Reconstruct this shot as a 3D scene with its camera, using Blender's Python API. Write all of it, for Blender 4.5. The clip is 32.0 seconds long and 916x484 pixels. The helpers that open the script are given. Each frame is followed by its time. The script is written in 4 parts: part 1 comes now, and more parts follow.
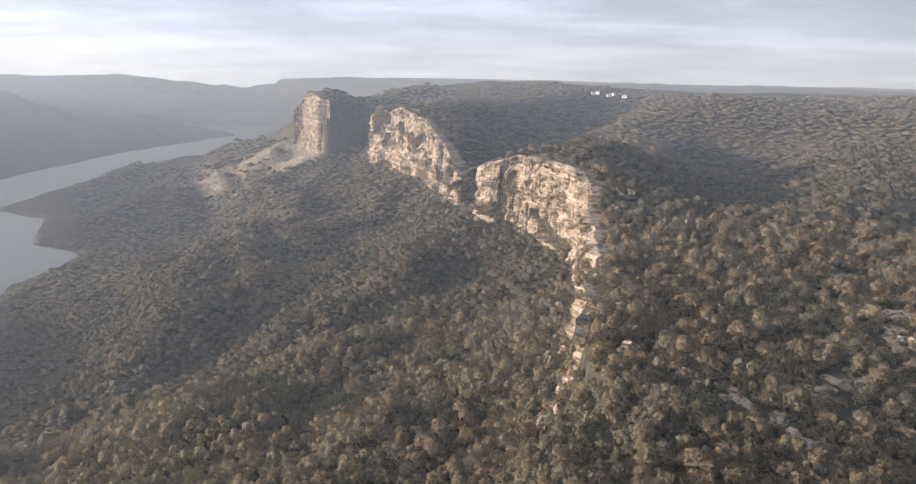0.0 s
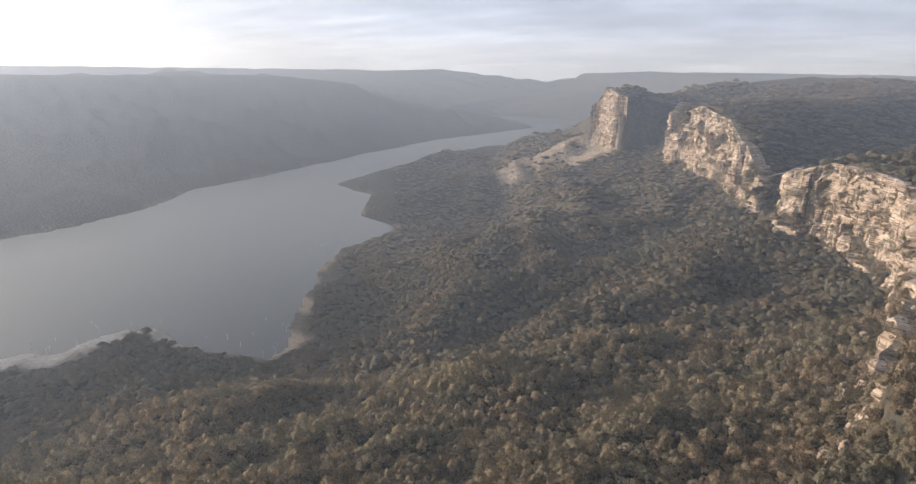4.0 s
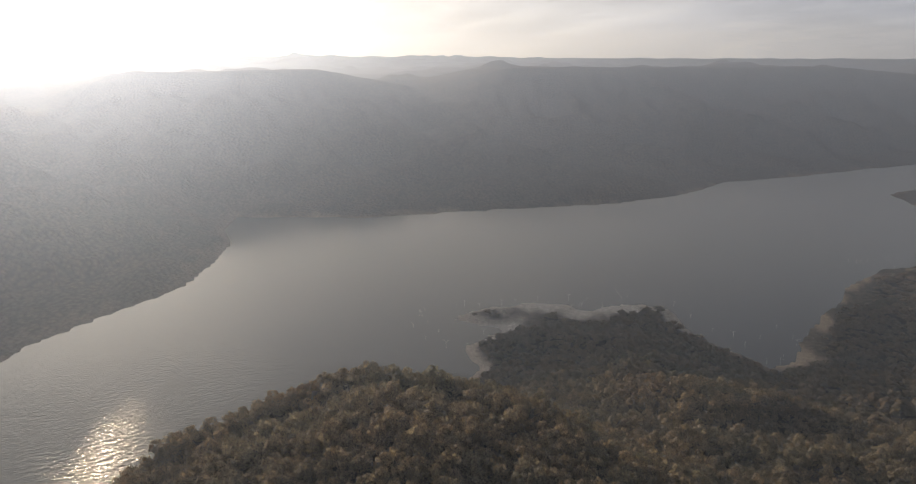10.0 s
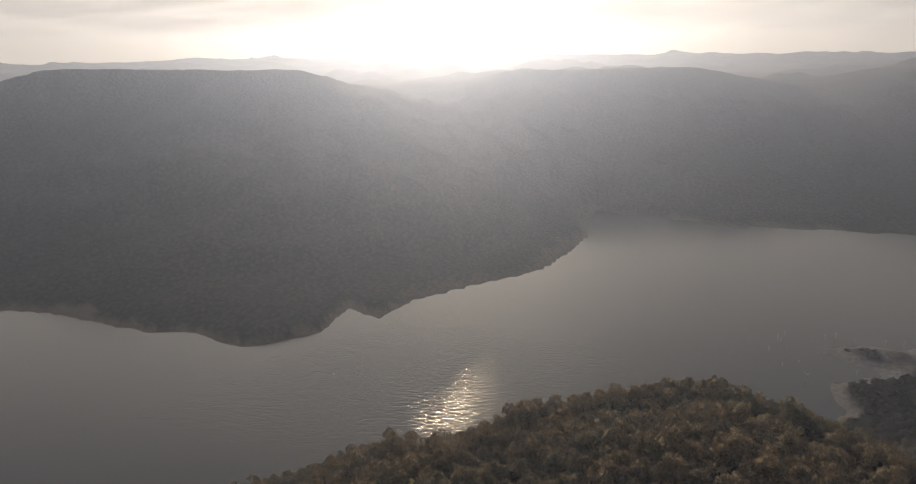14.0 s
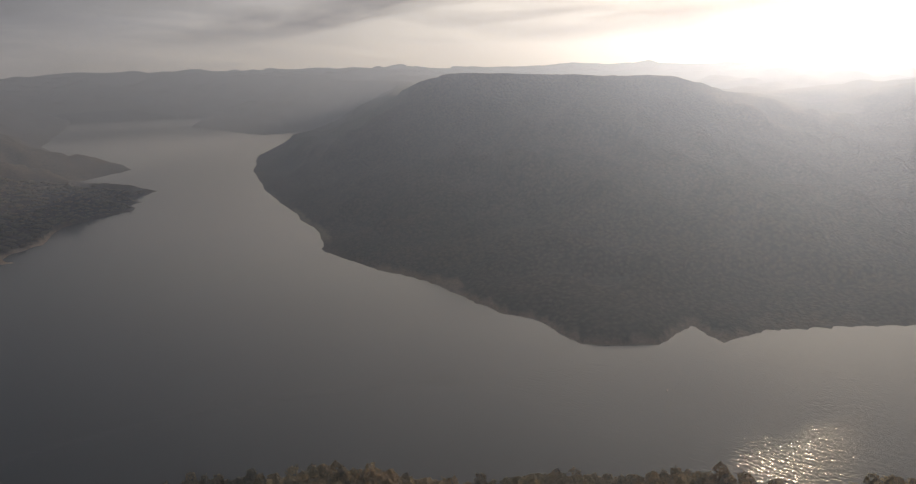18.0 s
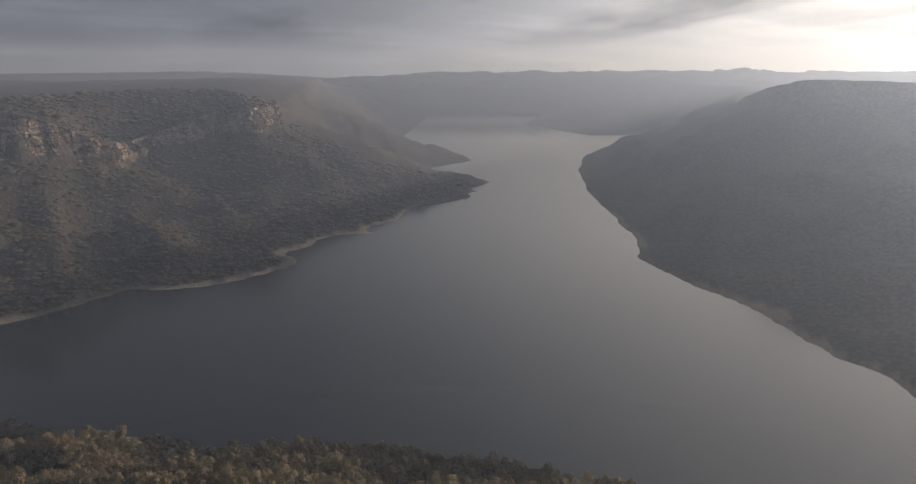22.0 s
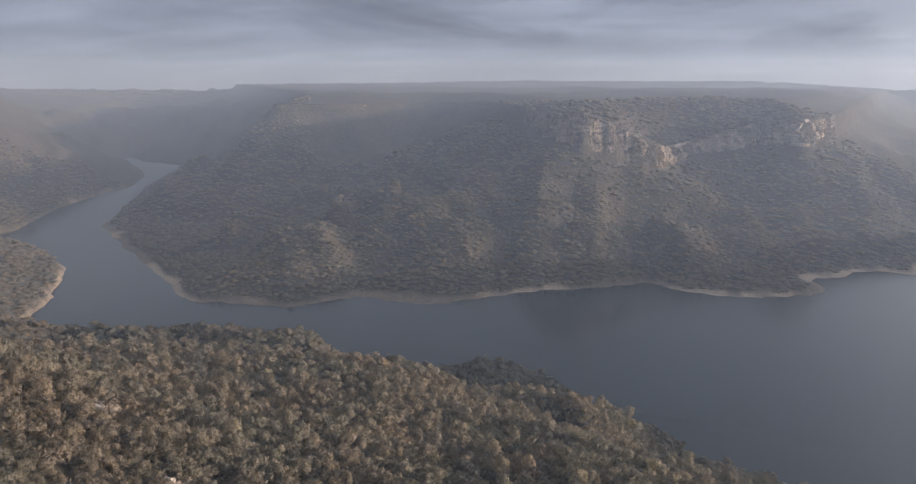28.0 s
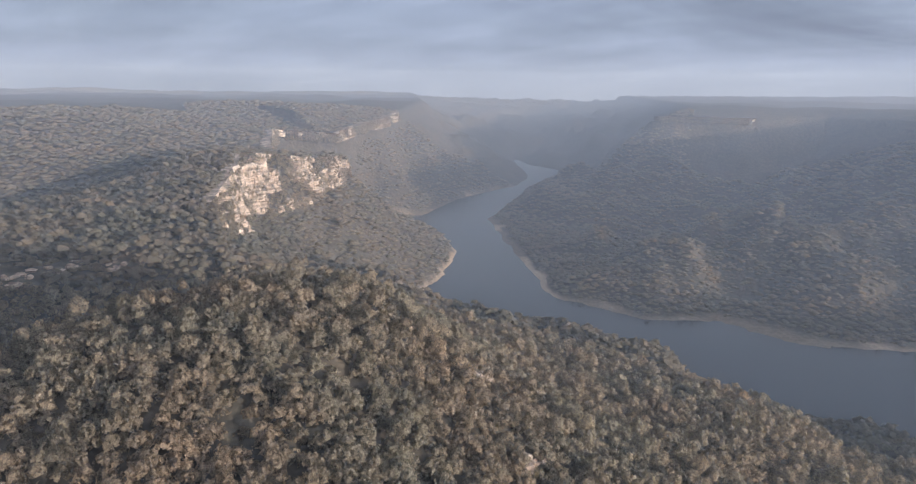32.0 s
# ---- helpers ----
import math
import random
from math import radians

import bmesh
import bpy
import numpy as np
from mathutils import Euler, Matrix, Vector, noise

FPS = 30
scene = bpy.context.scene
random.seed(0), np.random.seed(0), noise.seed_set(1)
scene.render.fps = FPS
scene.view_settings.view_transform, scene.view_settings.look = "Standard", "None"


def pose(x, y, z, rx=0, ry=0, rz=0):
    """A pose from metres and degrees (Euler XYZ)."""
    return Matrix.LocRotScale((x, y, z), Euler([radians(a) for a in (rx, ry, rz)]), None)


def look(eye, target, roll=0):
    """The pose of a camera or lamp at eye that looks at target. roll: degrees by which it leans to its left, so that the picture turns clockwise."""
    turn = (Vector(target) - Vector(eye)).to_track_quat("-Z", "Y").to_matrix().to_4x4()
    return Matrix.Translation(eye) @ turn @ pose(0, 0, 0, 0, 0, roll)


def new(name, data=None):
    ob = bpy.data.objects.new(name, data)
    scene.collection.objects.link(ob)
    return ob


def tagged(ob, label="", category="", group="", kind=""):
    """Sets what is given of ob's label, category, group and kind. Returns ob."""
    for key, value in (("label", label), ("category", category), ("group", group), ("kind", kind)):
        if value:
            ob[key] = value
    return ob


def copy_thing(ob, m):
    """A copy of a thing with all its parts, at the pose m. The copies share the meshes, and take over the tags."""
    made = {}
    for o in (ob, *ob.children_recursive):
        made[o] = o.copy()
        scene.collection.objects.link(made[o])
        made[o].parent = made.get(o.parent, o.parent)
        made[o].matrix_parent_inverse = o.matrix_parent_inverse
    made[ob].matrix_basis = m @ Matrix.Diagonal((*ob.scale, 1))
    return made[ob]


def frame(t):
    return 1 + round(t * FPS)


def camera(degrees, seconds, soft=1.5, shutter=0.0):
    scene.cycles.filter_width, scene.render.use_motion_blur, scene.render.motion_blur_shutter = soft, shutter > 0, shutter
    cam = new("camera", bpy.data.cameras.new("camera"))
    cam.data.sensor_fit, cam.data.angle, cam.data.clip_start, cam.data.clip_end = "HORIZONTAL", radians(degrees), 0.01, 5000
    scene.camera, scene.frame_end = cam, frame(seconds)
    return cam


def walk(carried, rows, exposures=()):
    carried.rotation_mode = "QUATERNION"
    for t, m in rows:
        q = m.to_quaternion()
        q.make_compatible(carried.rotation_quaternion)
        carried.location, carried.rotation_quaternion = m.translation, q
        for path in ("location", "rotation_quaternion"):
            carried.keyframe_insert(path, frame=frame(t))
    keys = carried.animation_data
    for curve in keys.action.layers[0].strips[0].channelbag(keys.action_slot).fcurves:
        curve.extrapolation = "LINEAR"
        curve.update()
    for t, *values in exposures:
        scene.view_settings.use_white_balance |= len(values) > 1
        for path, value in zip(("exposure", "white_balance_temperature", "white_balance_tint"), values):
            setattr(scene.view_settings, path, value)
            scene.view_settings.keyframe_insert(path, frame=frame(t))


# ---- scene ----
cam = camera(68.30, 32.0, soft=1.15)

# seconds, x, y, z in metres, then heading, pitch and lean in degrees
PATH = [
    (0.0, -0.00, -0.00, 330.00, 0.00, -13.72, 0.97),
    (0.5, -0.02, -2.21, 330.70, 3.01, -13.81, 0.97),
    (1.0, 0.04, -4.43, 331.40, 6.03, -13.92, 0.97),
    (1.5, 0.18, -6.65, 332.11, 9.04, -14.01, 0.96),
    (2.0, 0.43, -8.85, 332.84, 12.06, -14.13, 0.95),
    (2.5, 0.79, -11.02, 333.59, 15.10, -14.21, 0.94),
    (3.0, 1.28, -13.18, 334.37, 18.15, -14.36, 0.91),
    (3.5, 1.93, -15.36, 335.21, 21.29, -14.50, 0.88),
    (5.5, 5.03, -22.94, 338.94, 33.56, -14.91, 0.70),
    (6.0, 6.25, -25.00, 340.16, 36.68, -15.07, 0.63),
    (6.5, 7.52, -27.06, 341.41, 39.76, -15.23, 0.58),
    (7.0, 8.78, -29.10, 342.70, 42.76, -15.37, 0.47),
    (7.5, 10.02, -31.11, 344.01, 48.33, -15.42, 0.31),
    (8.0, 11.24, -32.90, 345.23, 53.33, -15.48, 0.21),
    (8.5, 12.38, -34.46, 346.33, 57.29, -15.57, 0.17),
    (9.0, 13.38, -35.82, 347.24, 60.36, -15.65, 0.15),
    (9.5, 14.21, -37.14, 347.98, 64.00, -15.74, 0.07),
    (10.0, 14.91, -38.39, 348.62, 67.82, -15.80, -0.06),
    (10.5, 15.59, -39.49, 349.20, 71.64, -15.82, -0.14),
    (11.0, 16.33, -40.48, 349.71, 75.45, -15.88, -0.17),
    (11.5, 17.12, -41.43, 350.16, 79.25, -15.90, -0.28),
    (12.0, 17.90, -42.37, 350.49, 83.01, -15.91, -0.35),
    (12.5, 18.62, -43.27, 350.73, 86.83, -15.88, -0.39),
    (13.0, 19.28, -44.09, 350.88, 90.57, -15.87, -0.48),
    (13.5, 19.84, -44.79, 351.01, 94.31, -15.84, -0.61),
    (14.0, 20.33, -45.37, 351.15, 98.12, -15.82, -0.72),
    (14.5, 20.73, -45.86, 351.32, 102.05, -15.86, -0.77),
    (16.5, 23.02, -47.12, 353.30, 117.53, -15.43, -0.93),
    (17.0, 23.37, -47.27, 353.85, 121.19, -15.25, -0.86),
    (17.5, 23.83, -47.44, 354.40, 124.61, -15.16, -0.78),
    (18.0, 24.38, -47.69, 354.95, 128.07, -15.09, -0.80),
    (18.5, 24.99, -48.00, 355.51, 131.49, -15.01, -0.81),
    (19.0, 25.64, -48.39, 356.10, 134.88, -14.93, -0.78),
    (19.5, 26.31, -48.92, 356.74, 138.27, -14.88, -0.69),
    (20.0, 27.02, -49.63, 357.46, 141.57, -14.81, -0.51),
    (20.5, 27.76, -50.62, 358.25, 144.88, -14.75, -0.39),
    (21.0, 28.58, -51.88, 359.07, 148.22, -14.77, -0.33),
    (21.5, 29.48, -53.39, 359.93, 151.57, -14.77, -0.31),
    (22.0, 30.46, -55.13, 360.78, 154.91, -14.75, -0.30),
    (22.5, 31.52, -57.00, 361.56, 158.01, -14.76, -0.27),
    (23.0, 32.67, -58.90, 362.20, 161.42, -14.71, -0.23),
    (23.5, 33.92, -60.70, 362.64, 164.84, -14.66, -0.25),
    (24.0, 35.26, -62.31, 362.81, 168.19, -14.62, -0.24),
    (24.5, 36.72, -63.69, 362.72, 171.54, -14.57, -0.18),
    (25.0, 38.32, -64.81, 362.44, 174.90, -14.50, -0.13),
    (25.5, 40.06, -65.68, 361.99, 178.25, -14.45, -0.13),
    (27.5, 48.42, -64.50, 357.13, 193.75, -13.93, -0.05),
    (28.0, 49.65, -63.88, 356.45, 197.61, -13.83, 0.02),
    (28.5, 50.71, -63.22, 355.89, 201.53, -13.74, 0.12),
    (29.0, 51.59, -62.56, 355.48, 205.36, -13.66, 0.22),
    (29.5, 52.33, -61.92, 355.20, 209.21, -13.58, 0.30),
    (30.0, 52.97, -61.31, 355.03, 213.05, -13.50, 0.35),
    (30.5, 53.56, -60.76, 354.94, 216.91, -13.40, 0.40),
    (31.0, 54.14, -60.24, 354.92, 220.78, -13.28, 0.45),
    (31.5, 54.71, -59.73, 354.92, 224.59, -13.14, 0.51),
    (32.0, 55.30, -59.22, 354.94, 228.33, -13.00, 0.55),
]


def aim(x, y, z, heading, pitch, lean):
    turn = Matrix.Rotation(radians(heading), 4, "Z") @ Matrix.Rotation(radians(90 + pitch), 4, "X")
    return Matrix.Translation((x, y, z)) @ turn @ Matrix.Rotation(radians(lean), 4, "Z")


EXPOSURES = [(0.0, 0.48, 6250, 10), (3.0, 0.32, 6250, 10), (6.0, 0.05, 6300, 10), (9.0, -0.5, 6450, 10), (13.0, -1.15, 6650, 12), (18.0, -1.2, 6650, 12),
             (21.0, -0.90, 6450, 12), (25.0, -0.27, 6150, 12), (28.0, 0.14, 5930, 12), (32.0, 0.48, 5640, 11)]
walk(cam, [(row[0], aim(*row[1:])) for row in PATH], EXPOSURES)

# ---- light ----
SUN_AZ, SUN_EL = 99.0, 7.25
sun_way = Vector((-math.sin(radians(SUN_AZ)) * math.cos(radians(SUN_EL)),
                  math.cos(radians(SUN_AZ)) * math.cos(radians(SUN_EL)), math.sin(radians(SUN_EL))))
sun_data = bpy.data.lights.new("sun", "SUN")
sun_data.energy, sun_data.angle, sun_data.color = 7.5, radians(0.8), (1.0, 0.86, 0.73)
sun = new("sun", sun_data)
sun.matrix_world = look(sun_way * 3000, (0, 0, 0))

world = bpy.data.worlds.new("sky")
scene.world = world
world.use_nodes = True
wn, wl = world.node_tree.nodes, world.node_tree.links
wn.clear()


def wnode(kind, **values):
    n = wn.new(kind)
    for k, v in values.items():
        n.inputs[k.replace("_", " ")].default_value = v
    return n


sky = wn.new("ShaderNodeTexSky")
sky.sky_type, sky.sun_disc = "NISHITA", False
sky.sun_elevation, sky.sun_rotation = radians(SUN_EL), radians(-SUN_AZ)
sky.dust_density = 3.0
wco = wn.new("ShaderNodeTexCoord")
# cloud cover: the direction laid on a flat ceiling of cloud
sep = wn.new("ShaderNodeSeparateXYZ")
wl.new(wco.outputs["Generated"], sep.inputs[0])
lift = wn.new("ShaderNodeMath")
lift.operation = "MAXIMUM"
lift.inputs[1].default_value = 0.0
wl.new(sep.outputs["Z"], lift.inputs[0])
add = wn.new("ShaderNodeMath")
add.operation = "ADD"
add.inputs[1].default_value = 0.12
wl.new(lift.outputs[0], add.inputs[0])
px, py = wn.new("ShaderNodeMath"), wn.new("ShaderNodeMath")
for n, axis in ((px, "X"), (py, "Y")):
    n.operation = "DIVIDE"
    wl.new(sep.outputs[axis], n.inputs[0])
    wl.new(add.outputs[0], n.inputs[1])
flat = wn.new("ShaderNodeCombineXYZ")
wl.new(px.outputs[0], flat.inputs[0])
wl.new(py.outputs[0], flat.inputs[1])
cloud = wn.new("ShaderNodeTexNoise")
cloud.inputs["Scale"].default_value = 0.42
cloud.inputs["Detail"].default_value = 7.0
cloud.inputs["Roughness"].default_value = 0.6
wl.new(flat.outputs[0], cloud.inputs["Vector"])
cover = wn.new("ShaderNodeValToRGB")
cover.color_ramp.elements[0].position, cover.color_ramp.elements[0].color = 0.40, (0.41, 0.45, 0.55, 1)
cover.color_ramp.elements[1].position, cover.color_ramp.elements[1].color = 0.60, (0.57, 0.62, 0.76, 1)
wl.new(cloud.outputs["Fac"], cover.inputs[0])
# thin cloud lit from behind, brighter round the sun
dotp = wn.new("ShaderNodeVectorMath")
dotp.operation = "DOT_PRODUCT"
dotp.inputs[1].default_value = Vector((-math.sin(radians(SUN_AZ)), math.cos(radians(SUN_AZ)), 0.16)).normalized()
wl.new(wco.outputs["Generated"], dotp.inputs[0])
glow = wn.new("ShaderNodeMapRange")
glow.inputs["From Min"].default_value, glow.inputs["From Max"].default_value = 0.05, 1.0
glow.inputs["To Min"].default_value, glow.inputs["To Max"].default_value = 0.0, 1.0
wl.new(dotp.outputs["Value"], glow.inputs["Value"])
sharp = wn.new("ShaderNodeMath")
sharp.operation = "POWER"
sharp.inputs[1].default_value = 3.2
wl.new(glow.outputs[0], sharp.inputs[0])
lit = wn.new("ShaderNodeMixRGB")
lit.inputs["Color2"].default_value = (2.3, 2.18, 2.02, 1)
wl.new(sharp.outputs[0], lit.inputs["Fac"])
# the cover is thinner to the north-west than to the south
side = wn.new("ShaderNodeVectorMath")
side.operation = "DOT_PRODUCT"
side.inputs[1].default_value = (-math.sin(radians(50)), math.cos(radians(50)), 0.0)
wl.new(wco.outputs["Generated"], side.inputs[0])
gain = wn.new("ShaderNodeMapRange")
gain.inputs["From Min"].default_value, gain.inputs["From Max"].default_value = -0.7, 1.0
gain.inputs["To Min"].default_value, gain.inputs["To Max"].default_value = 0.44, 1.08
wl.new(side.outputs["Value"], gain.inputs["Value"])
low = wn.new("ShaderNodeMapRange")
low.interpolation_type = "SMOOTHSTEP"
low.inputs["From Min"].default_value, low.inputs["From Max"].default_value = 0.0, 0.6
low.inputs["To Min"].default_value, low.inputs["To Max"].default_value = 1.22, 0.70
wl.new(lift.outputs[0], low.inputs["Value"])
both_gain = wn.new("ShaderNodeMath")
both_gain.operation = "MULTIPLY"
wl.new(gain.outputs[0], both_gain.inputs[0])
wl.new(low.outputs[0], both_gain.inputs[1])
veil = wn.new("ShaderNodeMixRGB")
veil.blend_type = "MULTIPLY"
veil.inputs["Fac"].default_value = 1.0
wl.new(cover.outputs[0], veil.inputs["Color1"])
wl.new(both_gain.outputs[0], veil.inputs["Color2"])
wl.new(veil.outputs[0], lit.inputs["Color1"])
# long grey cloud banks over the south-west, across the bright sky too
stretch = wn.new("ShaderNodeMapping")
stretch.inputs["Rotation"].default_value = (0, 0, radians(25))
stretch.inputs["Scale"].default_value = (0.55, 0.30, 1.0)
wl.new(flat.outputs[0], stretch.inputs[0])
banks = wn.new("ShaderNodeTexNoise")
banks.inputs["Scale"].default_value, banks.inputs["Detail"].default_value = 1.0, 6.0
banks.inputs["Roughness"].default_value, banks.inputs["Distortion"].default_value = 0.55, 0.4
wl.new(stretch.outputs[0], banks.inputs["Vector"])
dim = wn.new("ShaderNodeValToRGB")
dim.color_ramp.elements[0].position, dim.color_ramp.elements[0].color = 0.46, (1, 1, 1, 1)
dim.color_ramp.elements[1].position, dim.color_ramp.elements[1].color = 0.60, (0.42, 0.42, 0.45, 1)
wl.new(banks.outputs["Fac"], dim.inputs[0])
south = wn.new("ShaderNodeVectorMath")
south.operation = "DOT_PRODUCT"
south.inputs[1].default_value = (-math.sin(radians(150)), math.cos(radians(150)), 0.0)
wl.new(wco.outputs["Generated"], south.inputs[0])
where = wn.new("ShaderNodeMapRange")
where.inputs["From Min"].default_value, where.inputs["From Max"].default_value = 0.15, 0.85
where.inputs["To Min"].default_value, where.inputs["To Max"].default_value = 0.12, 0.95
wl.new(south.outputs["Value"], where.inputs["Value"])
strip = wn.new("ShaderNodeMapRange")
strip.interpolation_type = "SMOOTHSTEP"
strip.inputs["From Min"].default_value, strip.inputs["From Max"].default_value = 0.015, 0.06
wl.new(lift.outputs[0], strip.inputs["Value"])
there = wn.new("ShaderNodeMath")
there.operation = "MULTIPLY"
above = wn.new("ShaderNodeMapRange")
above.interpolation_type = "SMOOTHSTEP"
above.inputs["From Min"].default_value, above.inputs["From Max"].default_value = 0.10, 0.24
above.inputs["To Min"].default_value, above.inputs["To Max"].default_value = 1.0, 0.25
wl.new(lift.outputs[0], above.inputs["Value"])
band = wn.new("ShaderNodeMath")
band.operation = "MULTIPLY"
wl.new(strip.outputs[0], band.inputs[0])
wl.new(above.outputs[0], band.inputs[1])
wl.new(where.outputs[0], there.inputs[0])
wl.new(band.outputs[0], there.inputs[1])
banked = wn.new("ShaderNodeMixRGB")
banked.blend_type = "MULTIPLY"
wl.new(there.outputs[0], banked.inputs["Fac"])
tear_map = wn.new("ShaderNodeMapping")
tear_map.inputs["Rotation"].default_value = (0, 0, radians(-35))
tear_map.inputs["Scale"].default_value = (0.45, 1.3, 1.0)
wl.new(flat.outputs[0], tear_map.inputs[0])
tears = wn.new("ShaderNodeTexNoise")
tears.inputs["Scale"].default_value, tears.inputs["Detail"].default_value, tears.inputs["Roughness"].default_value = 1.1, 6.0, 0.6
wl.new(tear_map.outputs[0], tears.inputs["Vector"])
torn = wn.new("ShaderNodeValToRGB")
torn.color_ramp.elements[0].position, torn.color_ramp.elements[0].color = 0.46, (0.97, 0.97, 0.97, 1)
torn.color_ramp.elements[1].position, torn.color_ramp.elements[1].color = 0.68, (1.22, 1.21, 1.18, 1)
wl.new(tears.outputs["Fac"], torn.inputs[0])
breaks = wn.new("ShaderNodeMixRGB")
breaks.blend_type, breaks.inputs["Fac"].default_value = "MULTIPLY", 1.0
wl.new(lit.outputs[0], breaks.inputs["Color1"])
wl.new(torn.outputs[0], breaks.inputs["Color2"])
wl.new(breaks.outputs[0], banked.inputs["Color1"])
wl.new(dim.outputs[0], banked.inputs["Color2"])
# the overcast is thin and pale higher up in the south-west
high = wn.new("ShaderNodeMapRange")
high.interpolation_type = "SMOOTHSTEP"
high.inputs["From Min"].default_value, high.inputs["From Max"].default_value = 0.09, 0.30
high.inputs["To Min"].default_value, high.inputs["To Max"].default_value = 0.0, 1.0
wl.new(lift.outputs[0], high.inputs["Value"])
west_south = wn.new("ShaderNodeVectorMath")
west_south.operation = "DOT_PRODUCT"
west_south.inputs[1].default_value = (-math.sin(radians(132)), math.cos(radians(132)), 0.0)
wl.new(wco.outputs["Generated"], west_south.inputs[0])
facing = wn.new("ShaderNodeMapRange")
facing.interpolation_type = "SMOOTHSTEP"
facing.inputs["From Min"].default_value, facing.inputs["From Max"].default_value = 0.5, 0.95
wl.new(west_south.outputs["Value"], facing.inputs["Value"])
share = wn.new("ShaderNodeMath")
share.operation = "MULTIPLY"
wl.new(high.outputs[0], share.inputs[0])
wl.new(facing.outputs[0], share.inputs[1])
paler = wn.new("ShaderNodeMixRGB")
paler.blend_type = "MULTIPLY"
paler.inputs["Color2"].default_value = (2.0, 2.0, 2.0, 1)
wl.new(share.outputs[0], paler.inputs["Fac"])
wl.new(banked.outputs[0], paler.inputs["Color1"])
bright = wn.new("ShaderNodeMixRGB")
bright.inputs["Fac"].default_value = 0.9
skyscale = wn.new("ShaderNodeMixRGB")
skyscale.blend_type = "MULTIPLY"
skyscale.inputs["Fac"].default_value = 1.0
skyscale.inputs["Color2"].default_value = (0.1, 0.1, 0.1, 1)
wl.new(sky.outputs[0], skyscale.inputs["Color1"])
wl.new(skyscale.outputs[0], bright.inputs["Color1"])
wl.new(paler.outputs[0], bright.inputs["Color2"])
back = wn.new("ShaderNodeBackground")
back.inputs["Strength"].default_value = 1.0
wl.new(bright.outputs[0], back.inputs["Color"])
wout = wn.new("ShaderNodeOutputWorld")
wl.new(back.outputs[0], wout.inputs["Surface"])


# ---- materials ----
def material(name, rough=0.9, spec=0.3):
    m = bpy.data.materials.new(name)
    m.use_nodes = True
    b = m.node_tree.nodes["Principled BSDF"]
    b.inputs["Roughness"].default_value = rough
    b.inputs["Specular IOR Level"].default_value = spec
    return m, m.node_tree.nodes, m.node_tree.links, b


def ramp(nodes, links, source, stops):
    r = nodes.new("ShaderNodeValToRGB")
    while len(r.color_ramp.elements) < len(stops):
        r.color_ramp.elements.new(0.5)
    for e, (at, colour) in zip(r.color_ramp.elements, stops):
        e.position, e.color = at, (*colour, 1)
    links.new(source, r.inputs[0])
    return r.outputs[0]


def tex_noise(nodes, links, scale, detail=4.0, rough=0.55, vector=None):
    n = nodes.new("ShaderNodeTexNoise")
    n.inputs["Scale"].default_value, n.inputs["Detail"].default_value = scale, detail
    n.inputs["Roughness"].default_value = rough
    if vector is None:
        g = nodes.new("ShaderNodeNewGeometry")
        vector = g.outputs["Position"]
    links.new(vector, n.inputs["Vector"])
    return n.outputs["Fac"]


def mix(nodes, links, fac, a, b, blend="MIX"):
    m = nodes.new("ShaderNodeMixRGB")
    m.blend_type = blend
    for value, slot in ((fac, "Fac"), (a, "Color1"), (b, "Color2")):
        if isinstance(value, (int, float)):
            m.inputs[slot].default_value = value
        elif isinstance(value, tuple):
            m.inputs[slot].default_value = (*value, 1)
        else:
            links.new(value, m.inputs[slot])
    return m.outputs[0]


def bump(nodes, links, b, source, strength, distance):
    n = nodes.new("ShaderNodeBump")
    n.inputs["Strength"].default_value, n.inputs["Distance"].default_value = strength, distance
    links.new(source, n.inputs["Height"])
    links.new(n.outputs[0], b.inputs["Normal"])


